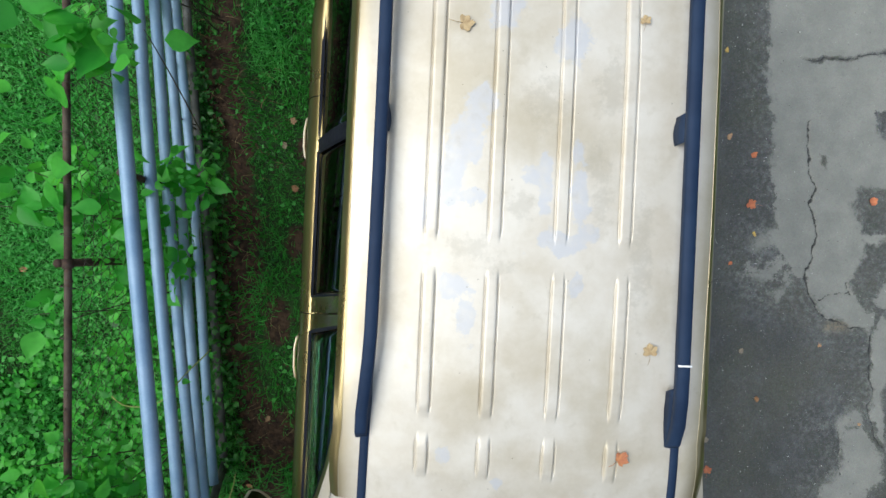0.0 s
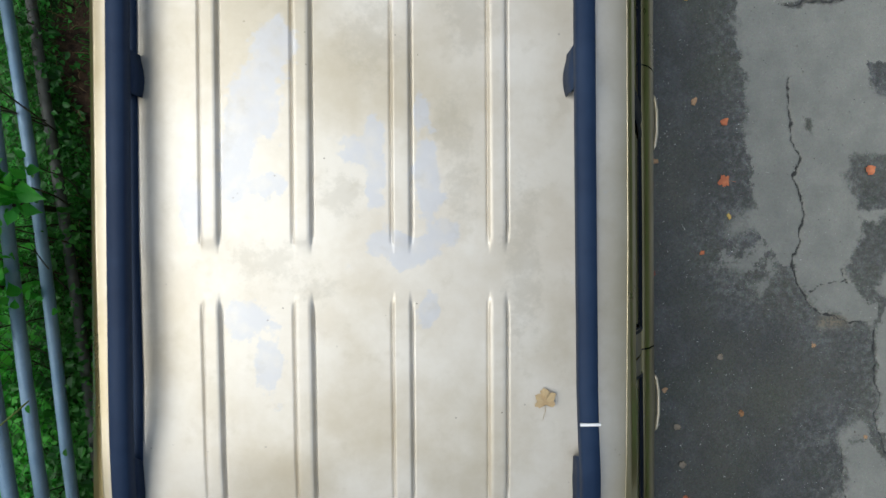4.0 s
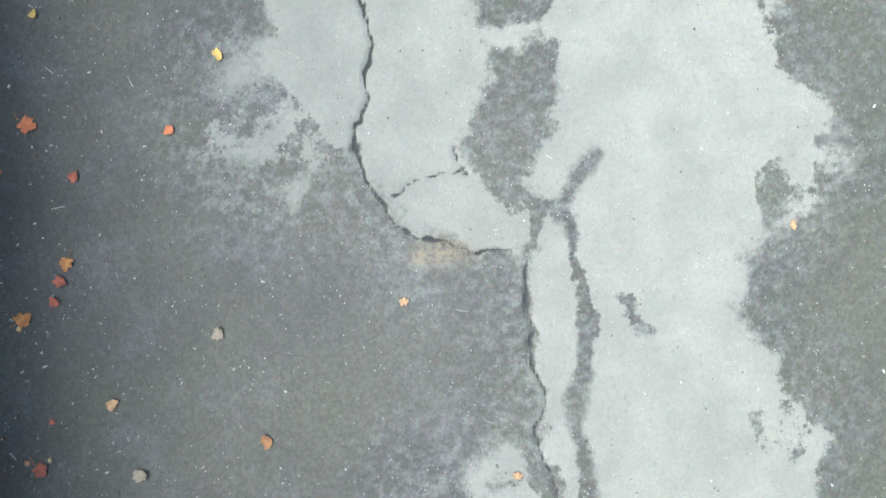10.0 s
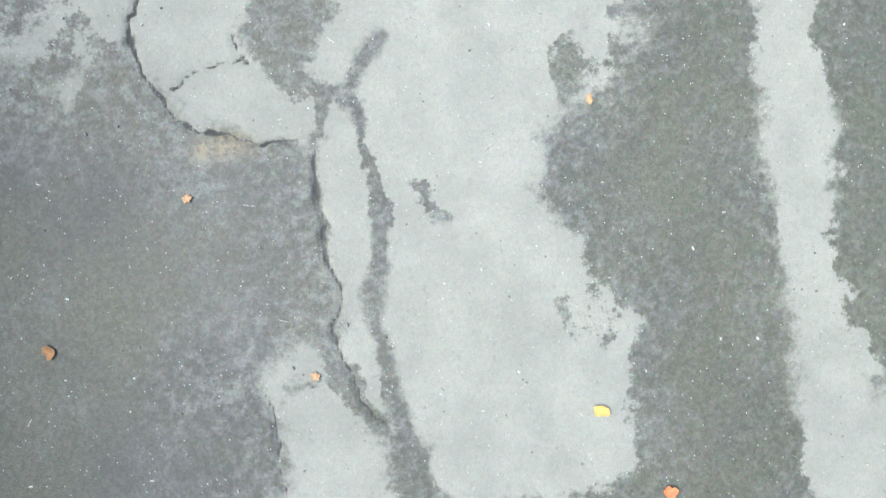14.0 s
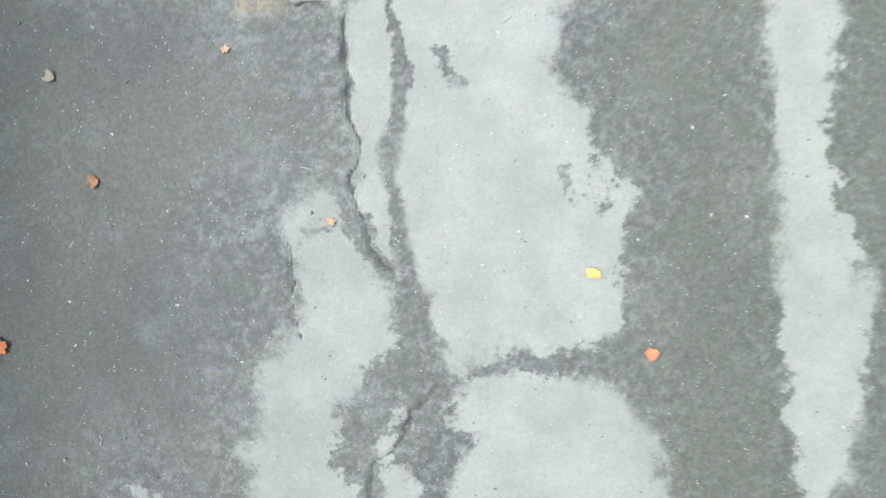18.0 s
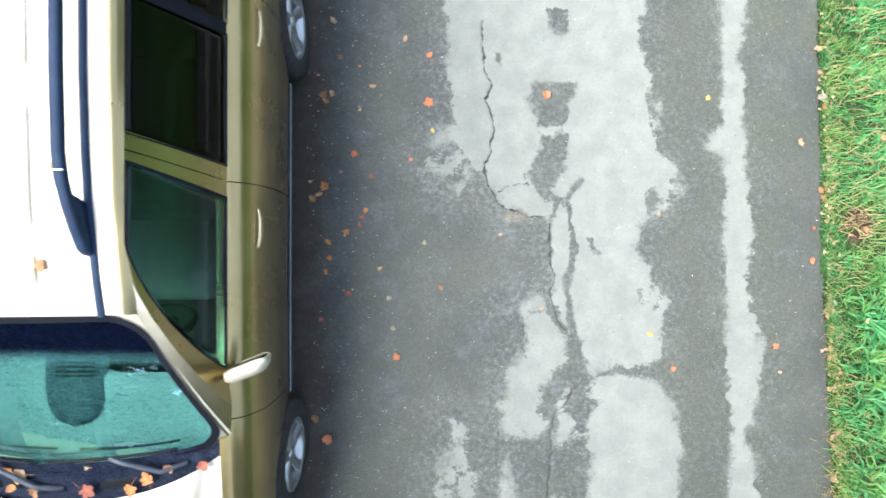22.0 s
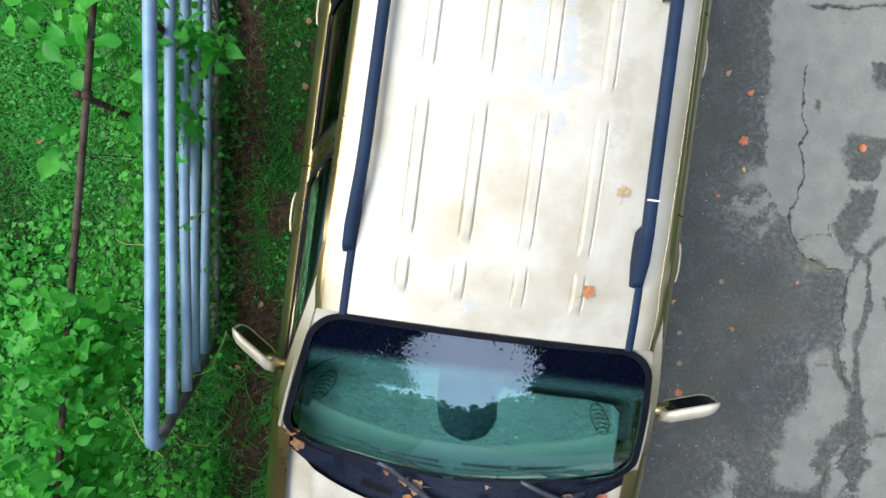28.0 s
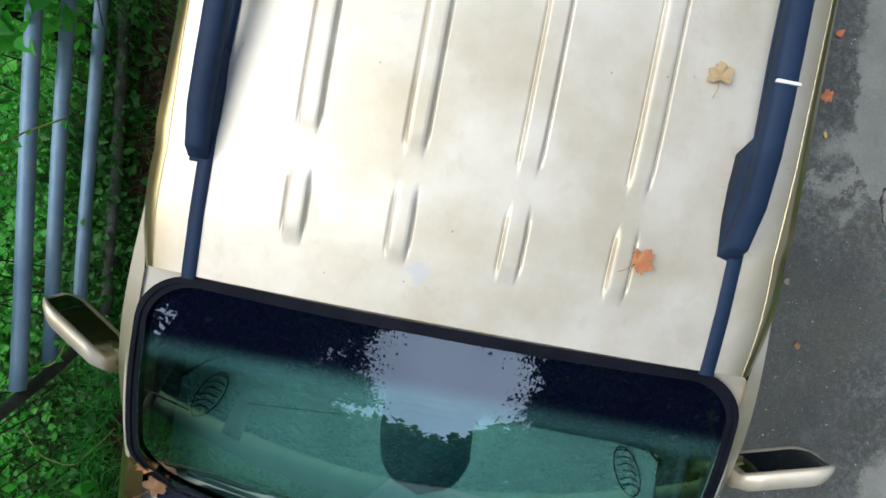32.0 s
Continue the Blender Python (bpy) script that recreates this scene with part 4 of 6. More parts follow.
def build_car():
    car = thing("estate_car", "champagne four-door estate car parked on the asphalt, fallen leaves on it", "car")
    # Inner shell, so that the gaps between panels are dark.
    rows = []
    for i in range(46):
        y = -2.1 + 4.3 * i / 45
        lo, hi = arch_z(y) + 0.01, belt_z(y) - 0.03
        half = [(side_x(y, lo + (hi - lo) * j / 8) - 0.022, lo + (hi - lo) * j / 8) for j in range(9)]
        half[-1] = (half[-1][0] - 0.03, half[-1][1])
        rows.append([(x, y, z) for x, z in half])
    for side in (1, -1):
        part("inner_shell", sheet([[(side * x, y, z) for x, y, z in r] for r in rows]), UNDER, car)
    part("underbody", block((1.40, 3.9, 0.14), (0, 0.05, 0.27), 0.03), UNDER, car)
    for wy in (-WHEEL_Y, WHEEL_Y):
        for side in (1, -1):
            rows = [[(side * x, wy + 0.40 * math.cos(a), HUB_Z + 0.40 * math.sin(a)) for x in (0.55, 0.7, 0.915)] for a in (math.pi * k / 20 for k in range(21))]
            part("wheel_liner", sheet(rows), UNDER, car)
    for side in (1, -1):
        skin_panel("front_wing", -2.20, -0.884, side, car)
        skin_panel("front_door", -0.879, 0.246, side, car)
        skin_panel("rear_door", 0.251, 1.18, side, car)
        skin_panel("rear_quarter", 1.185, 2.30, side, car)
        rows, low = [], []
        for i in range(40):
            y = -0.93 + 1.86 * i / 39
            rows.append([(side * (side_x(y, 0.455) + d), y, z) for d, z in ((0.008, 0.446), (0.0145, 0.445), (0.0155, 0.441), (0.0145, 0.437), (0.008, 0.436))])
            # Thin dark sill, carried higher in black to paint the dark ground's reflection.
            low.append([(side * (side_x(y, z) + d), y, z) for z, d in ((0.462, 0.001), (0.458, 0.009), (0.41, 0.012), (0.36, 0.011), (0.31, 0.008), (0.27, 0.004), (0.245, -0.01), (0.24, -0.05))])
        part("side_moulding", sheet(rows), CHROME_TRIM, car, "pale bright strip along the sill")
        part("sill_shade_strip", sheet(low), UNDER, car, "thin dark sill, carried up in black to paint in the ground's dark reflection")
        wheel(car, side, -WHEEL_Y)
        wheel(car, side, WHEEL_Y)
        door_handle(car, side, -0.068, 0.138)
        door_handle(car, side, 0.925, 1.125)
        side_mirror(car, side)
        # Glass house.
        window_pane("front_window", 0.0, 0.955, window_front, lambda s: 0.178 + 0.10 * s, side, SIDE_GLASS, car, "green tinted front side window")
        window_pane("rear_window", 0.0, 0.955, lambda s: 0.318 + 0.058 * s, lambda s: 0.945 - 0.02 * s, side, DARK_GLASS, car, "dark smoked rear side window")
        window_pane("quarter_window", 0.0, 0.955, lambda s: 0.985 - 0.02 * s, lambda s: 1.78 - 0.22 * s, side, DARK_GLASS, car, "dark smoked quarter window")
        pillar("door_pillar", lambda s: side_glass(0.170 + 0.10 * s, s * 0.96, side, 0.002), lambda s: side_glass(0.248 + 0.062 * s, s * 0.96, side, 0.002), 12, 3, car)
        pillar("door_pillar", lambda s: side_glass(0.253 + 0.062 * s, s * 0.96, side, 0.002), lambda s: side_glass(0.327 + 0.058 * s, s * 0.96, side, 0.002), 12, 3, car)
        pillar("window_bar", lambda s: side_glass(0.942 - 0.02 * s, s * 0.95, side, 0.003), lambda s: side_glass(0.990 - 0.02 * s, s * 0.95, side, 0.003), 10, 2, car, SEAL)
        pillar("tail_pillar", lambda s: side_glass(1.77 - 0.22 * s, s * 0.97, side, 0.002), lambda s: (side * (0.80 - 0.2 * s), 2.26 - 0.22 * s, 1.14 + 0.47 * s), 12, 5, car)

        SCREEN_TOP, GLASS_TOP = shield(1.0, 0.0)[1], window_front(0.95) + 0.004

        def screen_edge(s):
            x, y, z = shield(1.0, 1 - s)
            return (side * (x + 0.004), y, z + 0.002)

        def glass_edge(s):
            return side_glass(window_front(s * 0.95) + 0.004, s * 0.95, side, 0.003)

        def mid_edge(s):
            a, b = Vector(screen_edge(s)), Vector(glass_edge(s))
            m = a.lerp(b, 0.5)
            k = 1 - 0.68 * s**4
            return (m.x + side * 0.022 * k, m.y - 0.004, m.z + 0.016 * k)

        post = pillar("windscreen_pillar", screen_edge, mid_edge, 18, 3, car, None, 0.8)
        # Paint made paler with height, putting the light on the upper pillar into it.
        post.data.attributes["fade_lit"].data.foreach_set("value", np.array([lerp(v.co.z, [1.10, 1.30, 1.52], [0.10, 0.30, 0.80]) for v in post.data.vertices], np.float32))
        pillar("windscreen_pillar", mid_edge, glass_edge, 18, 3, car)
        # Roof side between the gutter moulding and the door tops.
        rows = []
        for i in range(60):
            y = -0.324 + 2.39 * i / 59
            g = side_glass(y, 0.962, side, 0.003)
            e = (side * 0.529, roof_z(0.529, y))
            gx, gz = abs(g[0]) + 0.004, g[2]
            if y < GLASS_TOP:
                p = Vector(screen_edge(1)).lerp(Vector(glass_edge(1)), (y - SCREEN_TOP) / (GLASS_TOP - SCREEN_TOP))
                bow = math.sin(math.pi * min(1.0, max(0.0, (y - SCREEN_TOP) / (GLASS_TOP - SCREEN_TOP))))
                gx, gz = abs(p.x) + 0.009 * bow, p.z + 0.007 * bow - 0.003
            rows.append([(side * lerp(k, [0, 0.35, 0.7, 1], [abs(e[0]), abs(e[0]) * 0.60 + gx * 0.40, abs(e[0]) * 0.20 + gx * 0.80, gx]), y, lerp(k, [0, 0.35, 0.7, 1], [e[1], e[1] * 0.95 + gz * 0.05, e[1] * 0.70 + gz * 0.30, gz])) for k in (0, 0.12, 0.25, 0.38, 0.50, 0.60, 0.615, 0.63, 0.72, 0.82, 0.92, 1)])
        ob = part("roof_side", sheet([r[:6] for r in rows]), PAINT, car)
        # Paler by the gutter: skylight on the upward curve is put into the paint.
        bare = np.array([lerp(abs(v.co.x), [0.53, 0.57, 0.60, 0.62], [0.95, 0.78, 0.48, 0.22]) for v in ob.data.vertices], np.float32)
        ob.data.attributes.new("fade_lit", "FLOAT", "POINT").data.foreach_set("value", bare)
        fade_lit_field(part("roof_seam", sheet([[r[5], (r[6][0], r[6][1], r[6][2] - 0.002), r[7]] for r in rows]), PAINT, car).data, 0.4)
        fade_lit_field(part("door_top_frame", sheet([r[7:] for r in rows]), PAINT, car).data, 0.05)
        rows = [[(side * (gutter_x(y) + x), y, roof_z(gutter_x(y) + x, y) + d) for x, d in ((-0.0165, -0.003), (-0.014, 0.005), (0.0, 0.007), (0.014, 0.005), (0.0165, -0.003))] for y in np.linspace(-0.333, 2.06, 60)]
        part("gutter_moulding", sheet(rows), BLACK_TRIM, car)
        roof_rail(car, side)
    roof_panel(car)
    # Windscreen, its painted frame and its black border.
    edge, inner = rounded(9, 0.0, 0.18), rounded(9, 0.029, 0.17)
    frame_ring = part("windscreen_frame", sheet([[shield(u, v, -0.004) for u, v in rounded(9, -0.03, 0.10)], [shield(u, v, -0.004) for u, v in rounded(9, 0.004, 0.18)]], close=True), PAINT, car)
    fade_lit_field(frame_ring.data, 1.0)
    depths = [-0.012 + 1.012 * j / 40 for j in range(41)]
    glass = part("windscreen", sheet([[shield(u, v, -0.0075) for u in np.linspace(-1.0, 1.0, 71)] for v in depths], 0.005), SCREEN, car, "curved green windscreen with a blue shade band")
    ys = np.array([p.co.y for p in glass.data.vertices])
    us = np.array([p.co.x for p in glass.data.vertices]) / 0.70
    band = np.clip(1.0 - (-0.332 - ys - 0.13 - 0.02 * us**2) / 0.09, 0, 1)
    glass.data.attributes.new("band", "FLOAT", "POINT").data.foreach_set("value", band.astype(np.float32))
    glass.visible_shadow = False
    part("windscreen_border", ring(edge, inner, 0.004, 0.003), SEAL, glass)
    part("windscreen_gasket", ring(rounded(9, -0.010, 0.19), rounded(9, 0.008, 0.18), 0.007, 0.007), SEAL, glass)
    # Cowl, hood, wipers.
    rows = []
    for u in np.linspace(-1, 1, 41):
        a, b = Vector(shield(u, 0.965, 0.003)), Vector((u * 0.835, hood_edge(u * 0.835) - 0.01, 1.045 - 0.02 * abs(u) ** 3))
        rows.append([tuple(a.lerp(b, k) - Vector((0, 0, 0.012 * math.sin(math.pi * k)))) for k in (0, 0.2, 0.4, 0.6, 0.8, 1)])
    cowl = part("cowl_panel", sheet(rows), COWL, car, "dark cowl panel below the windscreen")
    for x0 in (-0.43, 0.20):
        for k in range(22):
            x = x0 + 0.0068 * k
            y = (shield(x / 0.83, 1)[1] + hood_edge(x)) / 2 - 0.012
            part("cowl_slot", block((0.0035, 0.055, 0.012), (x, y, 1.056), 0.001), SLOT, cowl)
    xs = np.linspace(-0.838, 0.838, 121)
    rows = [[(x, hood_edge(x) + (-2.20 + 0.16 * (x / 0.84) ** 2 - hood_edge(x)) * k, hood_z(x, hood_edge(x) + (-2.2 - hood_edge(x)) * k)) for x in xs] for k in np.linspace(0, 1, 40)]
    hood = part("hood", sheet(rows), PAINT, car, "champagne hood with two raised creases")
    fade_lit_field(hood.data, 1.0)
    for x, y in ((-0.258, -1.353), (0.262, -1.365)):
        part("washer_nozzle", block((0.016, 0.020, 0.010), (x, y, hood_z(x, y) + 0.004), 0.003), SLOT, hood)
    for x0, x1, pivot in ((-0.66, -0.06, 0.02), (-0.01, 0.60, 0.62)):
        path = [shield(x / 0.815, 0.945 - 0.02 * math.sin(math.pi * (x - x0) / (x1 - x0)), 0.014) for x in np.linspace(x0, x1, 15)]
        blade = part("wiper_blade", tube(path, 0.0065, 6), SEAL, car, "black wiper blade")
        mid = Vector(path[7])
        part("wiper_arm", tube([(pivot, hood_edge(pivot) + 0.06, 1.055), (pivot - 0.12, hood_edge(pivot - 0.12) + 0.075, 1.085), tuple(mid + Vector((0.06, -0.02, 0.012))), tuple(mid + Vector((0, 0, 0.010)))], [0.017, 0.014, 0.011, 0.008], 8), WIPER, blade, "grey wiper arm")
    # Front and back ends.
    for name, sy, ends, zs in (("front_bumper", -1, (2.19, 2.27), (0.22, 0.84)), ("tailgate", 1, (2.28, 2.38), (0.3, 1.15))):
        rows = []
        for u in np.linspace(-1, 1, 25):
            col = []
            for k in np.linspace(0, 1, 9):
                z = zs[0] + (zs[1] - zs[0]) * k
                y = sy * (ends[0] + (ends[1] - ends[0]) * math.sin(math.pi * min(1, 0.25 + k * 0.7)) - 0.14 * abs(u) ** 3)
                col.append((u * (side_x(sy * 2.18, min(z, belt_z(sy * 2.18)))), y, z))
            rows.append(col)
        fade_lit_field(part(name, sheet(rows), PAINT, car).data, 0.0)
    rows = [[(u * (0.80 - 0.2 * k), 2.27 - 0.21 * k + 0.03 * (1 - u * u), 1.15 + 0.44 * k) for u in np.linspace(-1, 1, 17)] for k in np.linspace(0, 1, 8)]
    part("back_window", sheet(rows), DARK_GLASS, car)
    for sx in (1, -1):
        part("headlight", block((0.30, 0.10, 0.14), (sx * 0.62, -2.17, 0.74), 0.03), ALLOY, car)
        part("tail_light", block((0.12, 0.08, 0.34), (sx * 0.76, 2.25, 0.95), 0.02), plain("red_lens", (0.35, 0.02, 0.02), (0.45, 0.03, 0.03), 20, 0.2), car)
    interior(car)
    return car


def interior(car):
    tub = part("cabin_floor", block((1.5, 2.9, 0.06), (0, 0.55, 0.48), 0.02), UNDER, car)
    for side in (1, -1):
        part("door_lining", block((0.035, 2.8, 0.52), (side * 0.785, 0.55, 0.84), 0.015), LINING, tub)
    part("headliner", sheet([[(x, y, roof_z(x, y) - 0.035) for x in np.linspace(-0.55, 0.55, 9)] for y in np.linspace(-0.3, 2.0, 14)]), LINING, tub)
    part("bulkhead", block((1.5, 0.04, 0.5), (0, -1.02, 0.72), 0.01), UNDER, tub)
    # Dashboard top under the windscreen.
    rows, face = [], []
    for x in np.linspace(-0.77, 0.77, 57):
        u = x / 0.77
        back = lerp(x, [-0.77, -0.65, -0.14, -0.12, 0.165, 0.20, 0.62, 0.77], [-0.67, -0.628, -0.575, -0.60, -0.63, -0.69, -0.694, -0.71])
        brow = 0.030 * math.exp(-(((x - 0.38) / 0.20) ** 4))
        swell = 0.022 * math.exp(-(((x + 0.42) / 0.17) ** 4))
        front = -1.128 + 0.125 * u * u
        col = []
        for k in np.linspace(0, 1, 18):
            y = front + (back - front) * k
            z = 0.962 + 0.045 * max(0.0, 1 - k / 0.12) + 0.022 * math.sin(math.pi * k * 0.85) + brow * max(0.0, 1 - abs(k - 0.85) / 0.3) + swell * max(0.0, min(1.0, (k - 0.35) / 0.15))
            col.append((x, y, z))
        col += [(x, back + 0.008, col[-1][2] - 0.006)]
        rows.append(col)
        face.append([(x, back + 0.010, col[-1][2] - 0.004), (x, back + 0.016, 0.90), (x, back + 0.0, 0.6)])
    dash = part("dashboard", sheet(rows), DASH, car, "beige moulded dashboard with black defroster slots")
    # Darker than the dashboard top: cabin shade is put into this face's colour.
    part("dash_face", sheet(face), CONSOLE, dash, "dashboard front, darkened to paint in the cabin's shade")
    for x0, x1 in ((-0.57, -0.34), (-0.315, -0.075), (0.035, 0.28), (0.305, 0.545)):
        for k in range(9):
            x = x0 + (x1 - x0) * (k + 0.5) / 9
            part("defroster_slot", block(((x1 - x0) / 10.5, 0.013, 0.006), (x, -1.072 + 0.085 * (x / 0.77) ** 2, 0.973), 0.001), SLOT, dash)
    part("airbag_seam", tube([(-0.55, -0.765, 1.0065), (-0.40, -0.755, 1.0065), (-0.24, -0.745, 1.0045)], 0.0011, 5), SLOT, dash)
    for sx in (-1, 1):
        part("corner_gap", tube([(sx * 0.765, -0.72, 1.00), (sx * 0.69, -0.655, 1.005), (sx * 0.62, -0.625, 1.0)], 0.0045, 6), SLOT, dash)
    rows = []
    for k in np.linspace(0, 1, 18):
        half = 0.146 * math.sqrt(max(0.0, 1 - (1 - k) ** 4.0)) + 0.012
        rows.append([(x * half + 0.030, -0.950 + 0.35 * k, 0.990 + 0.016 * (1 - x * x) - 0.01 * k) for x in np.linspace(-1, 1, 13)])
    pod = part("centre_pod", sheet(rows), CONSOLE, dash, "dark slate rounded centre pod")
    for k in range(4):
        part("pod_vent", block((0.19, 0.008, 0.006), (0.03, -0.70 + 0.022 * k, 1.003), 0.002), SLOT, pod)
    for sx in (-1, 1):
        grille = [(sx * 0.67 + 0.040 * math.cos(a) - sx * 0.03 * math.sin(a), -0.765 + 0.075 * math.sin(a), 0.990) for a in (math.tau * k / 24 for k in range(25))]
        part("speaker_rim", tube(grille, 0.0022, 5, False), SLOT, dash)
        for k in range(6):
            y = -0.815 + 0.021 * k
            part("speaker_slot", tube([(sx * 0.67 - sx * 0.4 * (y + 0.765) + d, y + 0.012 * (1 - (d / 0.03) ** 2), 0.990) for d in (-0.028, -0.01, 0.01, 0.028)], 0.0022, 5), SLOT, dash)
    pts = [(0.37 + 0.185 * math.cos(a), -0.46 - 0.07 * math.sin(a), 0.90 + 0.17 * math.sin(a)) for a in (math.tau * k / 30 for k in range(31))]
    steer = part("steering_wheel", tube(pts, 0.020, 8, False), SEAL, car, "dark steering wheel")
    part("steering_hub", block((0.18, 0.10, 0.14), (0.37, -0.47, 0.89), 0.03), SEAL, steer)
    # Seats.
    for x, y, wide in ((0.37, 0.0, 0.50), (-0.37, 0.0, 0.50), (0.37, 0.88, 0.52), (-0.37, 0.88, 0.52)):
        seat = part("seat", block((wide, 0.50, 0.17), (x, y - 0.10, 0.68), 0.06), SEAT, car, "beige cloth seat")
        part("seat_back", block((wide * 0.96, 0.15, 0.60), (x, y + 0.22, 0.98), 0.065, (-16, 0, 0)), SEAT, seat)
        part("headrest", block((0.26, 0.10, 0.17), (x, y + 0.33, 1.345), 0.045, (-12, 0, 0)), SEAT, seat)


build_car()


# ---- tubular gate and wire fence ----


OLD_TUBE = plain("weathered_grey_tube", (0.06, 0.065, 0.06), (0.12, 0.125, 0.12), 8, 0.7, 0.1, 0.3, 120)


def farm_gate():
    gate = thing("field_gate", "blue-grey tubular steel field gate leaning over bare earth", "gate")
    ends = [Vector((-1.326, -1.07, 1.25)), Vector((-1.358, -1.045, 1.03)), Vector((-1.404, -1.015, 0.80)), Vector((-1.462, -0.98, 0.57)), Vector((-1.512, -0.93, 0.34)), Vector((-1.556, -0.87, 0.11))]
    way = Vector((-0.128, 1.0, 0.0))
    for i, e in enumerate(ends):
        r = 0.026 if i else 0.029
        pts = [e + way * s + Vector((0.007 * math.sin(2.2 * s + i), 0, 0.006 * math.sin(1.7 * s + 2 * i))) for s in np.linspace(0.07, 3.25, 28)]
        if i == 0:
            drop = (ends[1] - ends[0]).normalized()
            pts = [e + drop * 0.09 + way * 0.0, e + drop * 0.045 + way * 0.008, e + drop * 0.014 + way * 0.03] + pts
        part("gate_tube", tube([tuple(p) for p in pts], r, 12), OLD_TUBE if i == 5 else GALV, gate)
    part("end_stile", tube([tuple(ends[0].lerp(ends[1], 0.35))] + [tuple(p + way * 0.03) for p in ends[1:]], 0.024, 10), OLD_TUBE, gate, "dull grey weathered end tube")
    for s, tone in ((1.80, RUST), (3.2, GALV)):
        part("brace", tube([tuple(Vector((p.x, 0, p.z)) + Vector((-0.03 - 0.128 * (s - 1.0 - p.y + 0.03), s - 1.0, 0))) for p in ends], 0.016, 8), tone, gate)
    return gate


def wire_fence():
    fence = thing("wire_fence", "rusty chain-link fence overgrown with vines", "fence")

    def rail_at(y):
        return Vector((-1.80 - 0.048 * (y + 0.1) + 0.006 * math.sin(3 * y), y, 1.20 + 0.01 * math.sin(2 * y)))

    part("top_rail", tube([tuple(rail_at(y)) for y in np.linspace(-2.6, 3.2, 40)], 0.0145, 10), RUST, fence, "rusty round top rail")
    for y in (-2.2, 0.42, 2.9):
        p = rail_at(y)
        part("fence_post", tube([(p.x - 0.05, p.y, -0.05), (p.x - 0.05, p.y, 1.20)], 0.018, 10), RUST, fence)
        part("rail_clamp", tube([tuple(rail_at(y - 0.02)), tuple(rail_at(y + 0.02))], 0.021, 10), RUST, fence)
    bm = bmesh.new()
    for k in range(-40, 60):
        for lean in (1, -1):
            pts = []
            for j in range(0, 41):
                y = 0.058 * k + lean * 0.029 * j
                if -2.4 < y < 3.0 and j * 0.03 < 1.2:
                    p = rail_at(y)
                    pts.append((p.x + 0.022 + 0.006 * (-1) ** j + 0.05 * (1 - j / 41) * math.sin(3 * y), y, p.z + 0.02 - 0.03 * j))
            if len(pts) > 2:
                tube(pts, 0.0012, 3, False, bm)
    part("wire_mesh", bm, WIRE, fence, "thin weathered wire mesh")
    for k in range(24):
        y = -2.2 + 0.21 * k
        p = rail_at(y)
        pts = [tuple(p + Vector((0.026 * math.cos(a), 0.012 * a / 3, 0.026 * math.sin(a)))) for a in np.linspace(-1.5, 4.5, 12)]
        part("tie_wire", tube(pts, 0.002, 4), WIRE, fence)


farm_gate()
wire_fence()

# ---- growing things ----
RNG = np.random.default_rng(7)


def soup(name, verts, faces, material, smooth=False):
    """One object from many small pieces: arrays of points and of corner numbers (one polygon size an array)."""
    me = bpy.data.meshes.new(name)
    loops = np.concatenate([f.ravel() for f in faces])
    sizes = np.concatenate([np.full(len(f), f.shape[1]) for f in faces])
    me.vertices.add(len(verts))
    me.vertices.foreach_set("co", verts.astype(np.float32).ravel())
    me.loops.add(len(loops))
    me.loops.foreach_set("vertex_index", loops.astype(np.int32))
    me.polygons.add(len(sizes))
    me.polygons.foreach_set("loop_start", np.concatenate([[0], np.cumsum(sizes)[:-1]]).astype(np.int32))
    me.update(calc_edges=True)
    me.polygons.foreach_set("use_smooth", np.full(len(sizes), smooth))
    me.materials.append(material)
    return new(name, me)


def blades(name, x, y, z, length, width, heading, lean, material):
    """Grass blades: three bends, bowing over in their heading."""
    n = len(x)
    dx, dy = np.cos(heading), np.sin(heading)
    pts = np.zeros((n, 7, 3))
    for i, (k, w) in enumerate(((0, 1.0), (0.4, 0.95), (0.75, 0.7))):
        out, up = length * k * lean * (0.5 + 0.5 * k), length * k * np.sqrt(np.clip(1 - (lean * (0.35 + 0.6 * k)) ** 2, 0.02, 1))
        for j, s in enumerate((-1, 1)):
            pts[:, 2 * i + j, 0] = x + dx * out - dy * s * w * width / 2
            pts[:, 2 * i + j, 1] = y + dy * out + dx * s * w * width / 2
            pts[:, 2 * i + j, 2] = z + up
    tip = np.sqrt(np.clip(1 - (lean * 0.97) ** 2, 0.02, 1))
    pts[:, 6] = np.stack([x + dx * length * lean, y + dy * length * lean, z + length * tip * 0.92], -1)
    o = np.arange(n)[:, None] * 7
    quads = np.concatenate([o + np.array([0, 1, 3, 2]), o + np.array([2, 3, 5, 4])])
    return soup(name, pts.reshape(-1, 3), [quads, o + np.array([4, 5, 6])], material)


def litter_material():
    n = Nodes("crumbled_leaf_litter", 0.85)
    c = n.mix(n.island(), (0.22, 0.13, 0.07), (0.54, 0.40, 0.25))
    n.set("Base Color", n.mix(n.span(n.noise(80, 3), 0.4, 0.7, 0, 0.4), c, (0.12, 0.06, 0.035)))
    return n.m


LITTER = litter_material()
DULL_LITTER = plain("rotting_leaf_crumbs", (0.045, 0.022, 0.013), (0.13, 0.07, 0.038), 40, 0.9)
PALE_STRAW = plain("pale_straw", (0.20, 0.13, 0.065), (0.36, 0.28, 0.13), 12, 0.8)


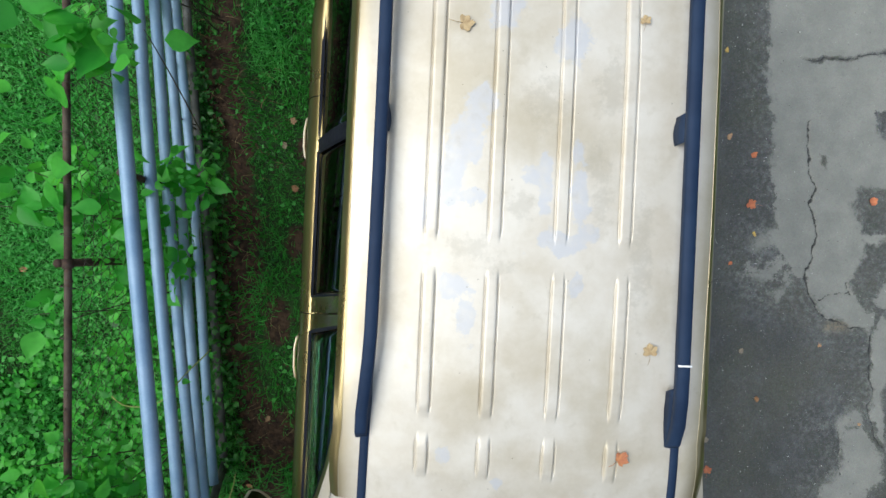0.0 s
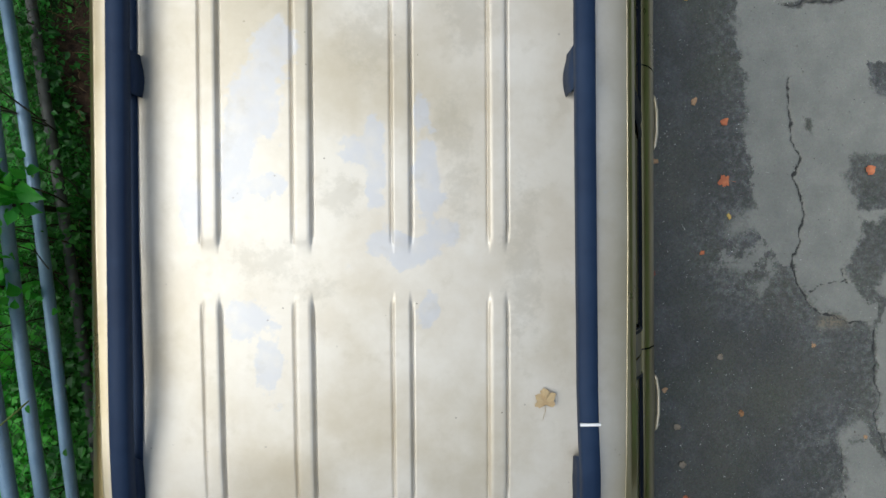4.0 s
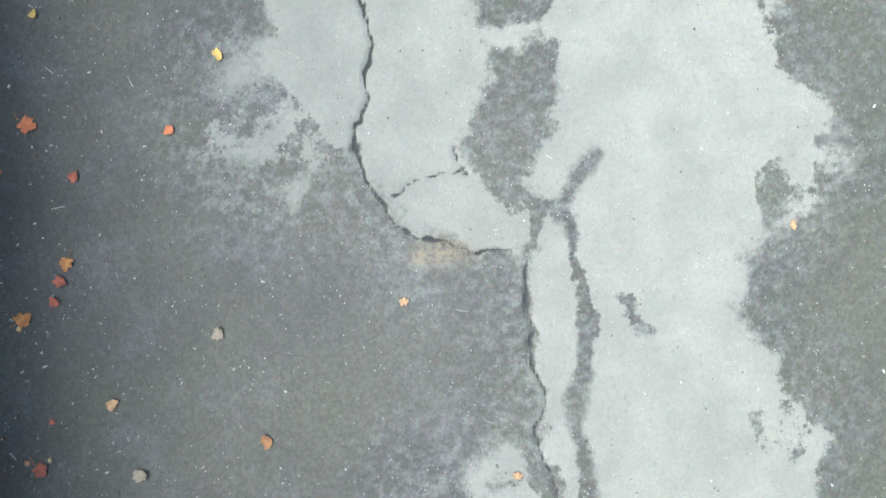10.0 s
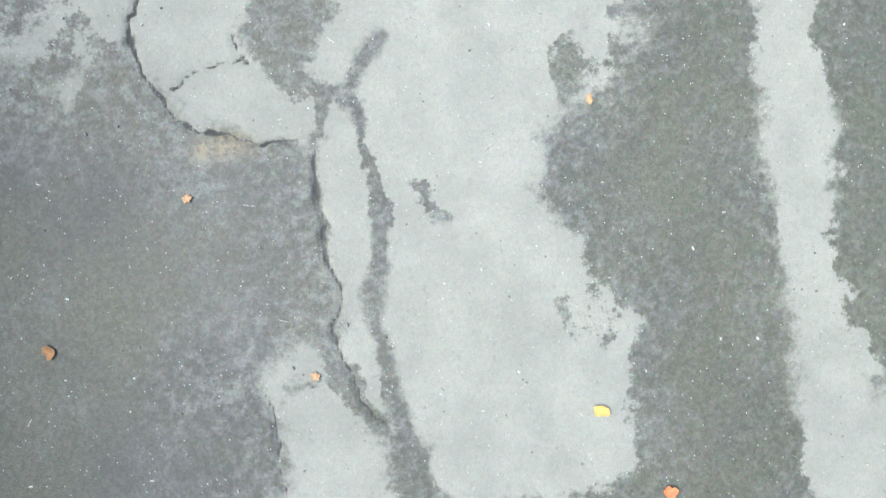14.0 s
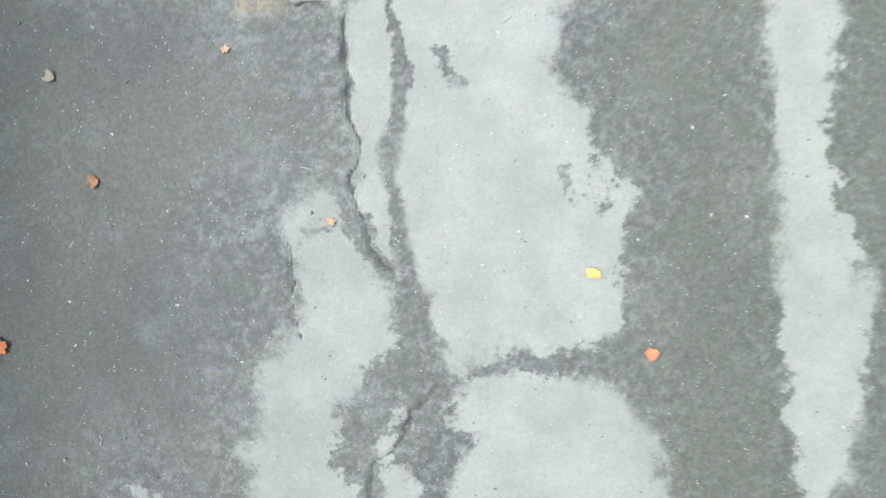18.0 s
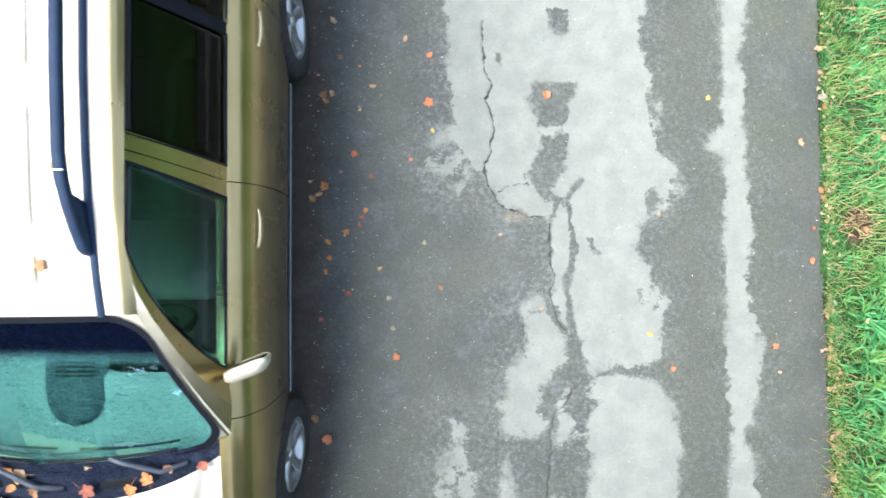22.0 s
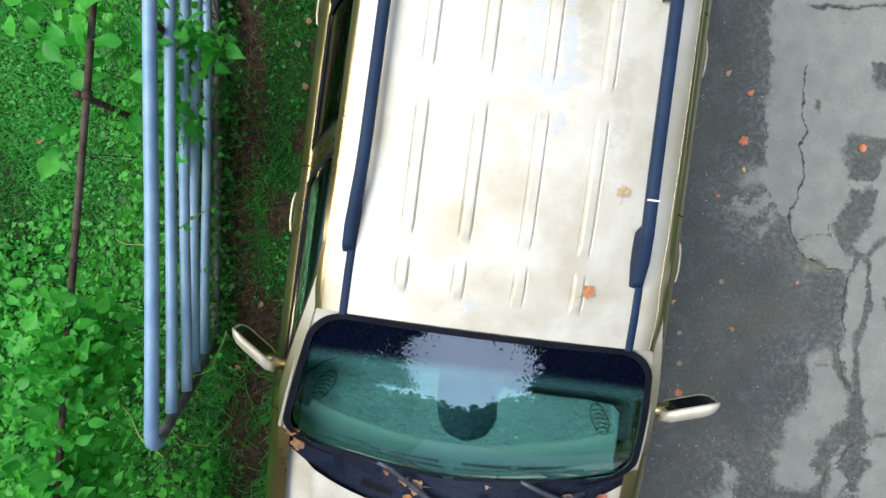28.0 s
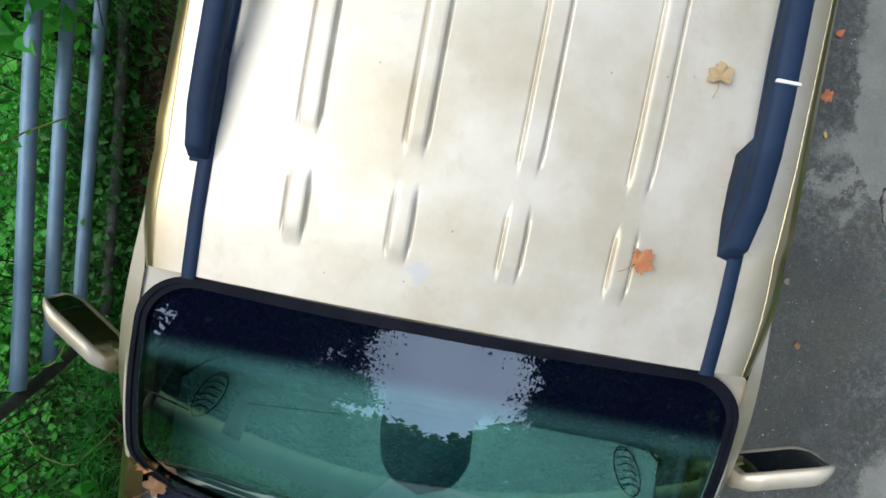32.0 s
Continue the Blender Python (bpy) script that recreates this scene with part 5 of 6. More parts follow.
def verge():
    n = 21000
    x, y = RNG.uniform(EDGE_R - 0.02, 6.6, n), RNG.uniform(-2.6, 2.4, n)
    frayed = EDGE_R - 0.005 + 0.025 * wave(x, y, 9, 3) + 0.02 * wave(x, y, 30, 1)
    keep = (RNG.random(n) > bare_at(x, y) * 0.98) & ((x > frayed - np.where(y < 0, 0.045, 0.02) * y) | (RNG.random(n) < 0.05)) & ((x < 5.0) | (RNG.random(n) < 0.55))
    x, y = x[keep], y[keep]
    m = len(x)
    rank = np.clip((x - 4.75) / 0.5, 0, 1) * (0.6 + 0.4 * wave(x, y, 5, 8))
    length = RNG.uniform(0.05, 0.10, m) + np.clip(rank, 0, 1) * RNG.uniform(0.02, 0.14, m)
    heading = 3.2 * wave(x, y, 7, 5) + RNG.normal(0, 0.9, m)
    tagged(blades("verge_grass", x, y, np.zeros(m), length, RNG.uniform(0.004, 0.009, m) * (1 + 0.5 * rank), heading, RNG.uniform(0.45, 0.95, m), GRASS_A), "bright green unmown grass beside the driveway", "grass", kind="stuff")
    n = 3200
    y = RNG.uniform(-2.5, 2.3, n)
    x = EDGE_R + 0.015 - np.where(y < 0, 0.045, 0.02) * y + 0.012 * wave(y * 0, y, 13, 4) + np.abs(RNG.normal(0, 0.05, n)) - 0.02
    tagged(blades("edge_grass", x, y, np.full(n, -0.005), RNG.uniform(0.03, 0.085, n), RNG.uniform(0.004, 0.008, n), math.pi + RNG.normal(0, 1.3, n), RNG.uniform(0.5, 0.95, n), GRASS_A), "short grass leaning over the asphalt edge", "grass", kind="stuff")
    # Broad tufts.
    cx, cy = RNG.uniform(4.62, 6.3, 620), RNG.uniform(-2.4, 2.2, 620)
    keep = bare_at(cx, cy) < 0.12
    cx, cy = cx[keep], cy[keep]
    size = np.clip((cx - 4.5) / 0.7, 0.35, 1.0)
    k = np.repeat(np.arange(len(cx)), 22)
    x, y = cx[k] + RNG.normal(0, 0.025, len(k)), cy[k] + RNG.normal(0, 0.025, len(k))
    tagged(blades("grass_tufts", x, y, np.full(len(k), 0.01), RNG.uniform(0.10, 0.27, len(k)) * size[k], RNG.uniform(0.007, 0.015, len(k)), RNG.uniform(0, math.tau, len(k)), RNG.uniform(0.55, 0.97, len(k)), GRASS_D), "broad-bladed bright grass tufts", "grass", kind="stuff")
    # Rank clumps with long arching blades.
    cx = np.concatenate([RNG.uniform(5.0, 6.2, 70), RNG.uniform(4.72, 5.3, 34)])
    cy = np.concatenate([RNG.uniform(-2.4, 1.6, 70), RNG.uniform(-1.9, -0.25, 34)])
    cx, cy = np.append(cx, (5.42, 5.36, 5.5)), np.append(cy, (0.36, 0.20, 0.5))
    keep = bare_at(cx, cy) < 0.35
    cx, cy = cx[keep], cy[keep]
    k = np.repeat(np.arange(len(cx)), 34)
    x, y = cx[k] + RNG.normal(0, 0.03, len(k)), cy[k] + RNG.normal(0, 0.03, len(k))
    tagged(blades("rank_grass", x, y, np.full(len(k), 0.01), RNG.uniform(0.14, 0.36, len(k)), RNG.uniform(0.010, 0.019, len(k)), RNG.uniform(0, math.tau, len(k)), RNG.uniform(0.62, 0.96, len(k)), GRASS_D), "long arching broad blades in rank clumps", "grass", kind="stuff")
    # Dry litter along the asphalt edge and between the tufts.
    n = 2400
    x = np.where(RNG.random(n) < 0.12, EDGE_R + 0.03 + RNG.normal(0, 0.03, n), RNG.uniform(4.5, 6.2, n))
    y = RNG.uniform(-2.5, 2.3, n)
    tagged(blades("dry_grass_litter", x, y, np.full(n, 0.012), RNG.uniform(0.03, 0.11, n), RNG.uniform(0.002, 0.006, n), RNG.uniform(0, math.tau, n), RNG.uniform(0.93, 1.0, n), STRAW), "brown dry grass litter", "litter", kind="stuff")

    # Crumbled leaves in a band along the edge of the asphalt.
    n = 420
    y = RNG.uniform(-2.4, 2.2, n)
    c = np.stack([EDGE_R + 0.02 - np.where(y < 0, 0.045, 0.02) * y + 0.012 * wave(y * 0, y, 13, 4) + RNG.normal(0, 0.022, n), y, RNG.uniform(0.006, 0.03, n)], -1)
    tagged(leaf_cloud("edge_leaf_litter", c, RNG.uniform(0.008, 0.03, n), LITTER, 0.5), "crumbled tan and brown leaves along the asphalt edge", "litter", kind="stuff")
    # Straw lying on the bare patches and pale blades among the green.
    spots = [b for b in BARE if b[0] > 4]
    k = RNG.integers(0, len(spots), 800)
    c = np.array(spots)[k]
    n = len(k)
    x, y = c[:, 0] + c[:, 2] * RNG.normal(0, 0.6, n), c[:, 1] + c[:, 3] * RNG.normal(0, 0.6, n)
    tagged(blades("straw_patches", x, y, RNG.uniform(0.015, 0.03, n), RNG.uniform(0.03, 0.10, n), RNG.uniform(0.003, 0.008, n), RNG.uniform(0, math.tau, n), RNG.uniform(0.93, 1.0, n), PALE_STRAW), "pale straw on bare patches of the verge", "litter", kind="stuff")
    n = 1500
    x, y = RNG.uniform(4.56, 6.2, n), RNG.uniform(-2.4, 2.2, n)
    tagged(blades("pale_grass_blades", x, y, np.full(n, 0.03), RNG.uniform(0.08, 0.2, n), RNG.uniform(0.003, 0.007, n), RNG.uniform(0, math.tau, n), RNG.uniform(0.6, 0.98, n), PALE_STRAW), "dry pale blades among the green grass", "grass", kind="stuff")


def lawn():
    n = 90000
    x, y = RNG.uniform(-4.2, EDGE_L - 0.02, n), RNG.uniform(-2.7, 2.5, n)
    thin = np.clip((x + 1.75) / 0.5, 0, 1) * 0.35
    keep = RNG.random(n) > np.maximum(bare_at(x, y) * 1.02, thin * (0.6 + 0.5 * wave(x, y, 6, 2)))
    x, y = x[keep], y[keep]
    m = len(x)
    patch = 0.5 + 0.5 * wave(x, y, 4.3, 11)
    heading = 3.2 * wave(x, y, 5, 1) + RNG.normal(0, 1.1, m)
    tagged(blades("lawn_grass", x, y, np.zeros(m), RNG.uniform(0.035, 0.085, m) * (0.7 + 0.6 * patch), RNG.uniform(0.0035, 0.007, m), heading, RNG.uniform(0.4, 0.95, m), GRASS_B), "deep green lawn grass beyond the fence", "grass", kind="stuff")
    n = 42000
    x, y = RNG.uniform(-4.2, -1.95, n), RNG.uniform(-2.7, 2.5, n)
    keep = wave(x, y, 3.1, 6) > -0.45
    x, y = x[keep], y[keep]
    m = len(x)
    tagged(blades("bright_lawn_grass", x, y, np.full(m, 0.01), RNG.uniform(0.05, 0.10, m), RNG.uniform(0.004, 0.008, m), RNG.uniform(0, math.tau, m), RNG.uniform(0.5, 0.97, m), GRASS_C), "lighter green patches of lawn", "grass", kind="stuff")
    n = 13000
    x, y = RNG.uniform(-1.6, -0.92, n), RNG.uniform(-2.6, 2.3, n)
    keep = (RNG.random(n) > bare_at(x, y) * 1.1) & ((y < -0.85) | (wave(x, y, 6, 14) > 0.42)) & (wave(x, y, 8, 17) > -0.45)
    x, y = x[keep], y[keep]
    m = len(x)
    tagged(blades("rough_grass", x, y, np.zeros(m), RNG.uniform(0.05, 0.13, m) * np.where(y < -0.85, 1.5, 1.0), RNG.uniform(0.003, 0.0065, m), RNG.uniform(0, math.tau, m), RNG.uniform(0.6, 0.97, m), GRASS_C), "rough green grass between the gate and the car", "grass", kind="stuff")
    n = 260
    y = RNG.uniform(-2.4, 2.3, n)
    x = -1.52 - 0.12 * y + RNG.normal(0, 0.2, n)
    tagged(blades("dead_stalks", x, y, np.full(n, 0.012), RNG.uniform(0.03, 0.12, n), RNG.uniform(0.002, 0.005, n), RNG.uniform(0, math.tau, n), RNG.uniform(0.94, 1.0, n), STRAW), "dry stalks on the bare earth under the gate", "litter", kind="stuff")


LEAF = np.array([(0, 0, 0), (0.22, 0.40, 0.06), (0.62, 0.33, 0.05), (1.12, 0, -0.08), (0.62, -0.33, 0.05), (0.22, -0.40, 0.06), (0.5, 0, -0.03)])
LEAF_TRIS = ((0, 6, 1), (1, 6, 2), (2, 6, 3), (3, 6, 4), (4, 6, 5), (5, 6, 0))
HALF = [(0.06, 0.13, 0.02), (0.18, 0.30, 0.05), (0.36, 0.38, 0.07), (0.56, 0.35, 0.06), (0.76, 0.23, 0.02), (0.94, 0.09, -0.05)]
BROAD = np.array([(-0.02, 0, 0)] + HALF + [(1.14, 0, -0.12)] + [(x, -y, z) for x, y, z in HALF[::-1]] + [(0.30, 0, -0.02), (0.70, 0, -0.03)])
BROAD_TRIS = tuple((k, k + 1, 14) for k in range(4)) + ((4, 15, 14),) + tuple((k, k + 1, 15) for k in range(4, 10)) + ((10, 14, 15),) + tuple((k, k + 1, 14) for k in range(10, 13)) + ((13, 0, 14),)


def leaf_cloud(name, centres, size, material, tilt=0.6, parent=None, down=0.0, broad=False):
    """Many leaves folded along the middle: short pointed fans, or broad ones with a full rounded outline."""
    n = len(centres)
    shape, tris = (BROAD, BROAD_TRIS) if broad else (LEAF, LEAF_TRIS)
    size = np.broadcast_to(size, n)
    a, p, r = RNG.uniform(0, math.tau, n), RNG.normal(down, tilt * 0.6, n), RNG.normal(0, tilt * 0.6, n)
    ca, sa, cp, sp, cr, sr = np.cos(a), np.sin(a), np.cos(p), np.sin(p), np.cos(r), np.sin(r)
    v = shape[None] * size[:, None, None]
    x, y, z = v[..., 0], v[..., 1], v[..., 2]
    y, z = y * cr[:, None] - z * sr[:, None], y * sr[:, None] + z * cr[:, None]
    x, z = x * cp[:, None] - z * sp[:, None], x * sp[:, None] + z * cp[:, None]
    x, y = x * ca[:, None] - y * sa[:, None], x * sa[:, None] + y * ca[:, None]
    pts = np.stack([x, y, z], -1) + np.asarray(centres)[:, None]
    o = np.arange(n)[:, None] * len(shape)
    ob = soup(name, pts.reshape(-1, 3), [np.concatenate([o + np.array(t) for t in tris])], material, broad)
    if parent:
        ob.parent = parent
    return ob


def weeds():
    """Low broad-leaved plants in the lawn and under the gate."""
    n = 9000
    x, y = RNG.uniform(-3.9, -0.98, n), RNG.uniform(-2.5, 2.3, n)
    keep = (wave(x, y, 4.5, 3) > -0.25) & (RNG.random(n) > bare_at(x, y) * 0.97) & ((x < -1.75) | (RNG.random(n) < 0.25))
    x, y = x[keep], y[keep]
    c = np.stack([x, y, RNG.uniform(0.02, 0.075, len(x))], -1)
    tagged(leaf_cloud("lawn_weeds", c, RNG.uniform(0.012, 0.034, len(c)), GRASS_C, 0.5), "small broad-leaved weeds in the lawn", "weeds", kind="stuff")
    n = 9000
    y = RNG.uniform(-2.5, 2.4, n)
    x = -1.74 - 0.10 * y + RNG.normal(0, 0.15, n)
    keep = (wave(x, y, 5.5, 12) > -0.45) & (x < -1.53 - 0.125 * y) & (RNG.random(n) > bare_at(x, y) * 0.6) & ((y > -0.95) | (RNG.random(n) < 0.35))
    x, y = x[keep], y[keep]
    c = np.stack([x, y, 0.03 + np.abs(RNG.normal(0, 0.17, len(x))) * (0.8 + 0.6 * wave(x, y, 6, 5))], -1)
    tagged(leaf_cloud("undergrowth", c, np.clip(RNG.lognormal(-3.7, 0.4, len(c)), 0.01, 0.06), SHADE_LEAF, 0.8), "dark green undergrowth along the foot of the fence", "undergrowth", kind="stuff")
    n = 800
    y, x = RNG.uniform(-2.4, 2.3, n), RNG.uniform(-1.5, -0.98, n)
    keep = (wave(x, y, 7.5, 21) > np.where(y < -0.8, 0.0, 0.30)) & (x > -1.45 - 0.12 * y) & (RNG.random(n) > bare_at(x, y) * 1.05)
    x, y = x[keep], y[keep]
    c = np.stack([x, y, RNG.uniform(0.02, 0.08, len(x))], -1)
    tagged(leaf_cloud("car_side_weeds", c, RNG.uniform(0.014, 0.034, len(c)), SHADE_LEAF, 0.6), "small dark weeds in the worn grass beside the car", "weeds", kind="stuff")
    # Heaps of broad fresh leaves in the lawn behind the end of the gate.
    cx, cy = RNG.uniform(-3.1, -1.85, 90), RNG.uniform(-2.3, -0.2, 90)
    k = np.repeat(np.arange(90), 26)
    x, y = cx[k] + RNG.normal(0, 0.075, len(k)), cy[k] + RNG.normal(0, 0.075, len(k))
    c = np.stack([x, y, RNG.uniform(0.05, 0.16, len(k))], -1)
    tagged(leaf_cloud("broad_leaf_weeds", c, RNG.uniform(0.025, 0.055, len(k)), VINE, 0.45, broad=True), "fresh green broad-leaved weeds in heaps", "weeds", kind="stuff")
    # Leaf crumbs strewn over the strip where the car's shade is painted.
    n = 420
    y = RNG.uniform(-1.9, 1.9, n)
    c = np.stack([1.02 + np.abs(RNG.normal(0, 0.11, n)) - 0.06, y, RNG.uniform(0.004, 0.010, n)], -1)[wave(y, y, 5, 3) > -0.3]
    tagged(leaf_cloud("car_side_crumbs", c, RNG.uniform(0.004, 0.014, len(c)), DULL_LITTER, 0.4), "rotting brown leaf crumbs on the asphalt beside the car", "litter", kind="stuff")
    # Brown leaf crumbs trodden into the bare strip under the gate.
    n = 900
    y = RNG.uniform(-2.4, 2.3, n)
    x = -1.42 - 0.12 * y + RNG.normal(0, 0.16, n)
    c = np.stack([x, y, RNG.uniform(0.008, 0.02, n)], -1)
    tagged(leaf_cloud("strip_leaf_litter", c, RNG.uniform(0.006, 0.02, n), DULL_LITTER, 0.5), "rotting brown leaf crumbs on the bare earth", "litter", kind="stuff")


def climber(name, at, reach, count, size, label, stems=4, seed=1):
    """A climbing plant: thin stems with leaves round a heap at the fence."""
    rng = np.random.default_rng(seed)
    plant = thing(name, label, "climbing plant", "vines on the fence")
    at, reach = np.array(at), np.array(reach)
    for k in range(stems):
        end = at + reach * rng.uniform(-0.8, 0.8, 3)
        foot = np.array((-1.78 + rng.uniform(-0.08, 0.08), at[1] + rng.uniform(-0.15, 0.15), 0.0))
        mid = (foot + end) / 2 + rng.uniform(-0.06, 0.06, 3)
        pts = [tuple((1 - s) ** 2 * foot + 2 * s * (1 - s) * mid + s * s * end) for s in np.linspace(0, 1, 9)]
        part("stem", tube(pts, [0.005 - 0.0004 * i for i in range(9)], 5), BARK, plant)
    c = rng.normal(0, 0.42, (int(count * 1.35), 3)) * reach + at
    c[:, 2] = np.clip(c[:, 2], 0.08, None)
    part_leaves = leaf_cloud("leaves", c, np.clip(rng.lognormal(-0.25, 0.45, len(c)), 0.3, 1.6) * size, VINE, 0.95, plant, 0.0, True)
    part_leaves["label"] = "fresh green pointed leaves"


def tendrils():
    plant = thing("tendril_vine", "pale curling tendrils over the end of the gate", "climbing plant", "vines on the fence")
    for k, (a, b, c) in enumerate((((-1.62, -0.85, 0.55), (-1.25, -0.98, 0.85), (-1.27, -0.62, 0.75)), ((-1.85, -1.0, 0.7), (-1.5, -0.9, 1.25), (-1.30, -1.12, 1.20)), ((-1.75, -1.35, 0.25), (-1.45, -1.55, 0.4), (-1.33, -1.25, 0.3)), ((-1.8, -0.2, 0.9), (-1.5, -0.3, 1.2), (-1.38, 0.02, 0.85)))):
        a, b, c = (Vector(p) for p in (a, b, c))
        pts = [tuple(a * (1 - s) ** 2 + b * 2 * s * (1 - s) + c * s * s + Vector((0.008 * math.sin(14 * s), 0.008 * math.cos(11 * s + k), 0))) for s in np.linspace(0, 1, 22)]
        part("stem", tube(pts, 0.0032, 5), TENDRIL, plant)
        mine = np.array([pts[i] for i in range(2, 22, 2)]) + RNG.normal(0, 0.012, (10, 3))
        leaf_cloud("leaves", mine, RNG.uniform(0.018, 0.04, 10), VINE, 0.6, plant)


TENDRIL = plain("pale_green_tendril", (0.22, 0.30, 0.07), (0.30, 0.36, 0.10), 20, 0.6)


def tree_model(name, height, spread, seed, label, per=480, leaf=(0.12, 0.22)):
    """Tapered trunk, limbs, and a crown of clumps of leaves with gaps between them."""
    rng = np.random.default_rng(seed)
    tree = thing(name, label, "tree", "trees round the driveway")
    lean = rng.uniform(-0.3, 0.3, 2)
    trunk = [(lean[0] * k * k, lean[1] * k * k, height * 0.72 * k) for k in np.linspace(0, 1, 9)]
    part("trunk", tube(trunk, [0.24 * (1 - 0.8 * k) + 0.02 for k in np.linspace(0, 1, 9)], 9), BARK, tree)
    hubs = []
    for k in range(13):
        s = 0.30 + 0.68 * k / 12
        foot = Vector((lean[0] * s * s, lean[1] * s * s, height * 0.72 * s))
        a, far = 2.4 * k + rng.uniform(-0.4, 0.4), spread * (1.05 - 0.55 * abs(s - 0.5)) * rng.uniform(0.6, 1.0)
        tip = foot + Vector((far * math.cos(a), far * math.sin(a), rng.uniform(0.3, 1.6) + 1.4 * s))
        mid = foot.lerp(tip, 0.5) + Vector((0, 0, rng.uniform(0.1, 0.5)))
        part("limb", tube([tuple(foot), tuple(foot.lerp(mid, 0.6)), tuple(mid), tuple(tip)], [0.07, 0.05, 0.035, 0.012], 6), BARK, tree)
        hubs += [foot.lerp(tip, 0.55), mid.lerp(tip, 0.55), tip, tip + Vector(tuple(rng.uniform(-0.7, 0.7, 3)))]
    spots = []
    for h in hubs:
        for _ in range(3):
            c = np.array(h) + rng.normal(0, 0.55, 3)
            off = rng.normal(0, 1.0, (per, 3))
            spots.append(np.concatenate([c + off * np.array((0.46, 0.46, 0.28)), np.linalg.norm(off, axis=1)[:, None]], 1))
    c = np.concatenate(spots)
    size = rng.uniform(*leaf, len(c)) * np.clip(1.75 - 0.62 * c[:, 3], 0.5, 1.4)
    leaf_cloud("crown", c[:, :3], size, TREE_LEAF, 0.9, tree, -0.3)
    return tree


def woods():
    one = tree_model("broadleaf_tree", 11.0, 3.2, 3, "tall dark green broadleaf tree behind the lawn")
    two = tree_model("broadleaf_tree", 9.0, 2.7, 8, "dark green broadleaf tree with a loose crown")
    three = tree_model("broadleaf_tree", 10.5, 3.0, 5, "dark green broadleaf tree added out of view round the driveway", 55, (0.32, 0.52))
    one.matrix_basis = pose(-6.0, -8.0, 0, 0, 0, 30) @ Matrix.Scale(1.3, 4)
    two.matrix_basis = pose(6.8, -10.4, 0, 0, 0, 80) @ Matrix.Scale(1.4, 4)
    three.matrix_basis = pose(1.5, 19.0, 0, 0, 0, 10)
    # Unseen trees, added mostly at the sides and back to block low skylight.
    for x, y, turn, size in ((-14.8, -5.6, 120, 1.0), (-15.5, 0.5, 200, 1.0), (-15.0, 7.0, 260, 1.0), (-7.0, 13.5, 20, 1.05), (0.5, 15.5, 70, 0.95), (7.0, 14.0, 140, 1.0), (13.5, -13.5, 95, 1.3), (-8.6, -11.0, 165, 1.4)):
        copy_thing(three, pose(x, y, 0, 0, 0, turn) @ Matrix.Scale(size, 4))
    copy_thing(one, pose(-6.6, -14.8, 0, 0, 0, 200) @ Matrix.Scale(1.15, 4))
    # Far woods closing the horizon.
    n = 100000
    a = RNG.uniform(0, math.tau, n)
    top = 9.0 + 1.2 * np.sin(9 * a) + 0.8 * np.sin(23 * a + 1) + 1.3 * np.abs(np.sin(61 * a + 2)) ** 3
    r = 42 + RNG.uniform(-4, 4, n)
    c = np.stack([r * np.cos(a), r * np.sin(a), top * RNG.random(n) ** 0.85], -1)
    tagged(leaf_cloud("far_woods", c, RNG.uniform(0.5, 1.1, n), TREE_LEAF, 1.2), "dark line of woods in the distance", "woods", kind="stuff")


def outfield(name, x0, x1, n, material, label):
    """Coarser grass carrying the lawn and the verge on past the stretch beside the car."""
    x, y = RNG.uniform(x0, x1, n), RNG.uniform(-8.0, 8.0, n)
    near = (np.abs(y + 0.1) < 2.1 + 0.3 * wave(x, y, 6, 4)) & (x > -3.9 + 0.3 * wave(x, y, 5, 7)) & (x < 6.3 + 0.3 * wave(x, y, 5, 9))
    x, y = x[~near], y[~near]
    m = len(x)
    tagged(blades(name, x, y, np.zeros(m), RNG.uniform(0.06, 0.13, m), RNG.uniform(0.010, 0.020, m), RNG.uniform(0, math.tau, m), RNG.uniform(0.5, 0.97, m), material), label, "grass", kind="stuff")


verge()
lawn()
outfield("far_verge_grass", 4.6, 9.5, 26000, GRASS_A, "rough green grass farther along the verge")
outfield("far_lawn_grass", -9.0, -0.9, 40000, GRASS_B, "green lawn farther from the fence")
weeds()
climber("vine", (-1.62, 1.24, 1.48), (0.27, 0.21, 0.16), 40, 0.098, "large-leaved sapling rising over the rusty fence", 3, 2)
climber("vine", (-1.95, 0.75, 1.05), (0.34, 0.24, 0.22), 90, 0.075, "dark green climber behind the fence", 4, 3)
climber("vine", (-1.53, 0.83, 0.85), (0.17, 0.12, 0.20), 60, 0.065, "dark green sprig growing through the gate", 3, 4)
climber("vine", (-1.80, -0.76, 1.10), (0.20, 0.42, 0.36), 800, 0.050, "bright green vine smothering the fence rail", 5, 5)
climber("vine", (-1.76, -1.35, 1.05), (0.24, 0.38, 0.36), 720, 0.052, "bright green vine heaped on the fence", 5, 6)
climber("vine", (-1.92, -0.02, 0.40), (0.22, 0.45, 0.26), 300, 0.042, "low green creeper between fence and gate", 4, 7)
climber("vine", (-1.98, 0.55, 0.35), (0.20, 0.50, 0.22), 300, 0.042, "low green creeper behind the gate", 4, 8)
climber("vine", (-1.95, 0.20, 1.10), (0.10, 0.10, 0.10), 14, 0.07, "single bright shoot beside the fence rail", 2, 9)
climber("vine", (-1.55, -1.75, 0.30), (0.35, 0.30, 0.22), 120, 0.055, "low green creeper in front of the gate", 4, 10)
climber("vine", (-1.95, 1.85, 0.9), (0.35, 0.30, 0.40), 130, 0.07, "dark green climber heaped behind the gate", 4, 11)
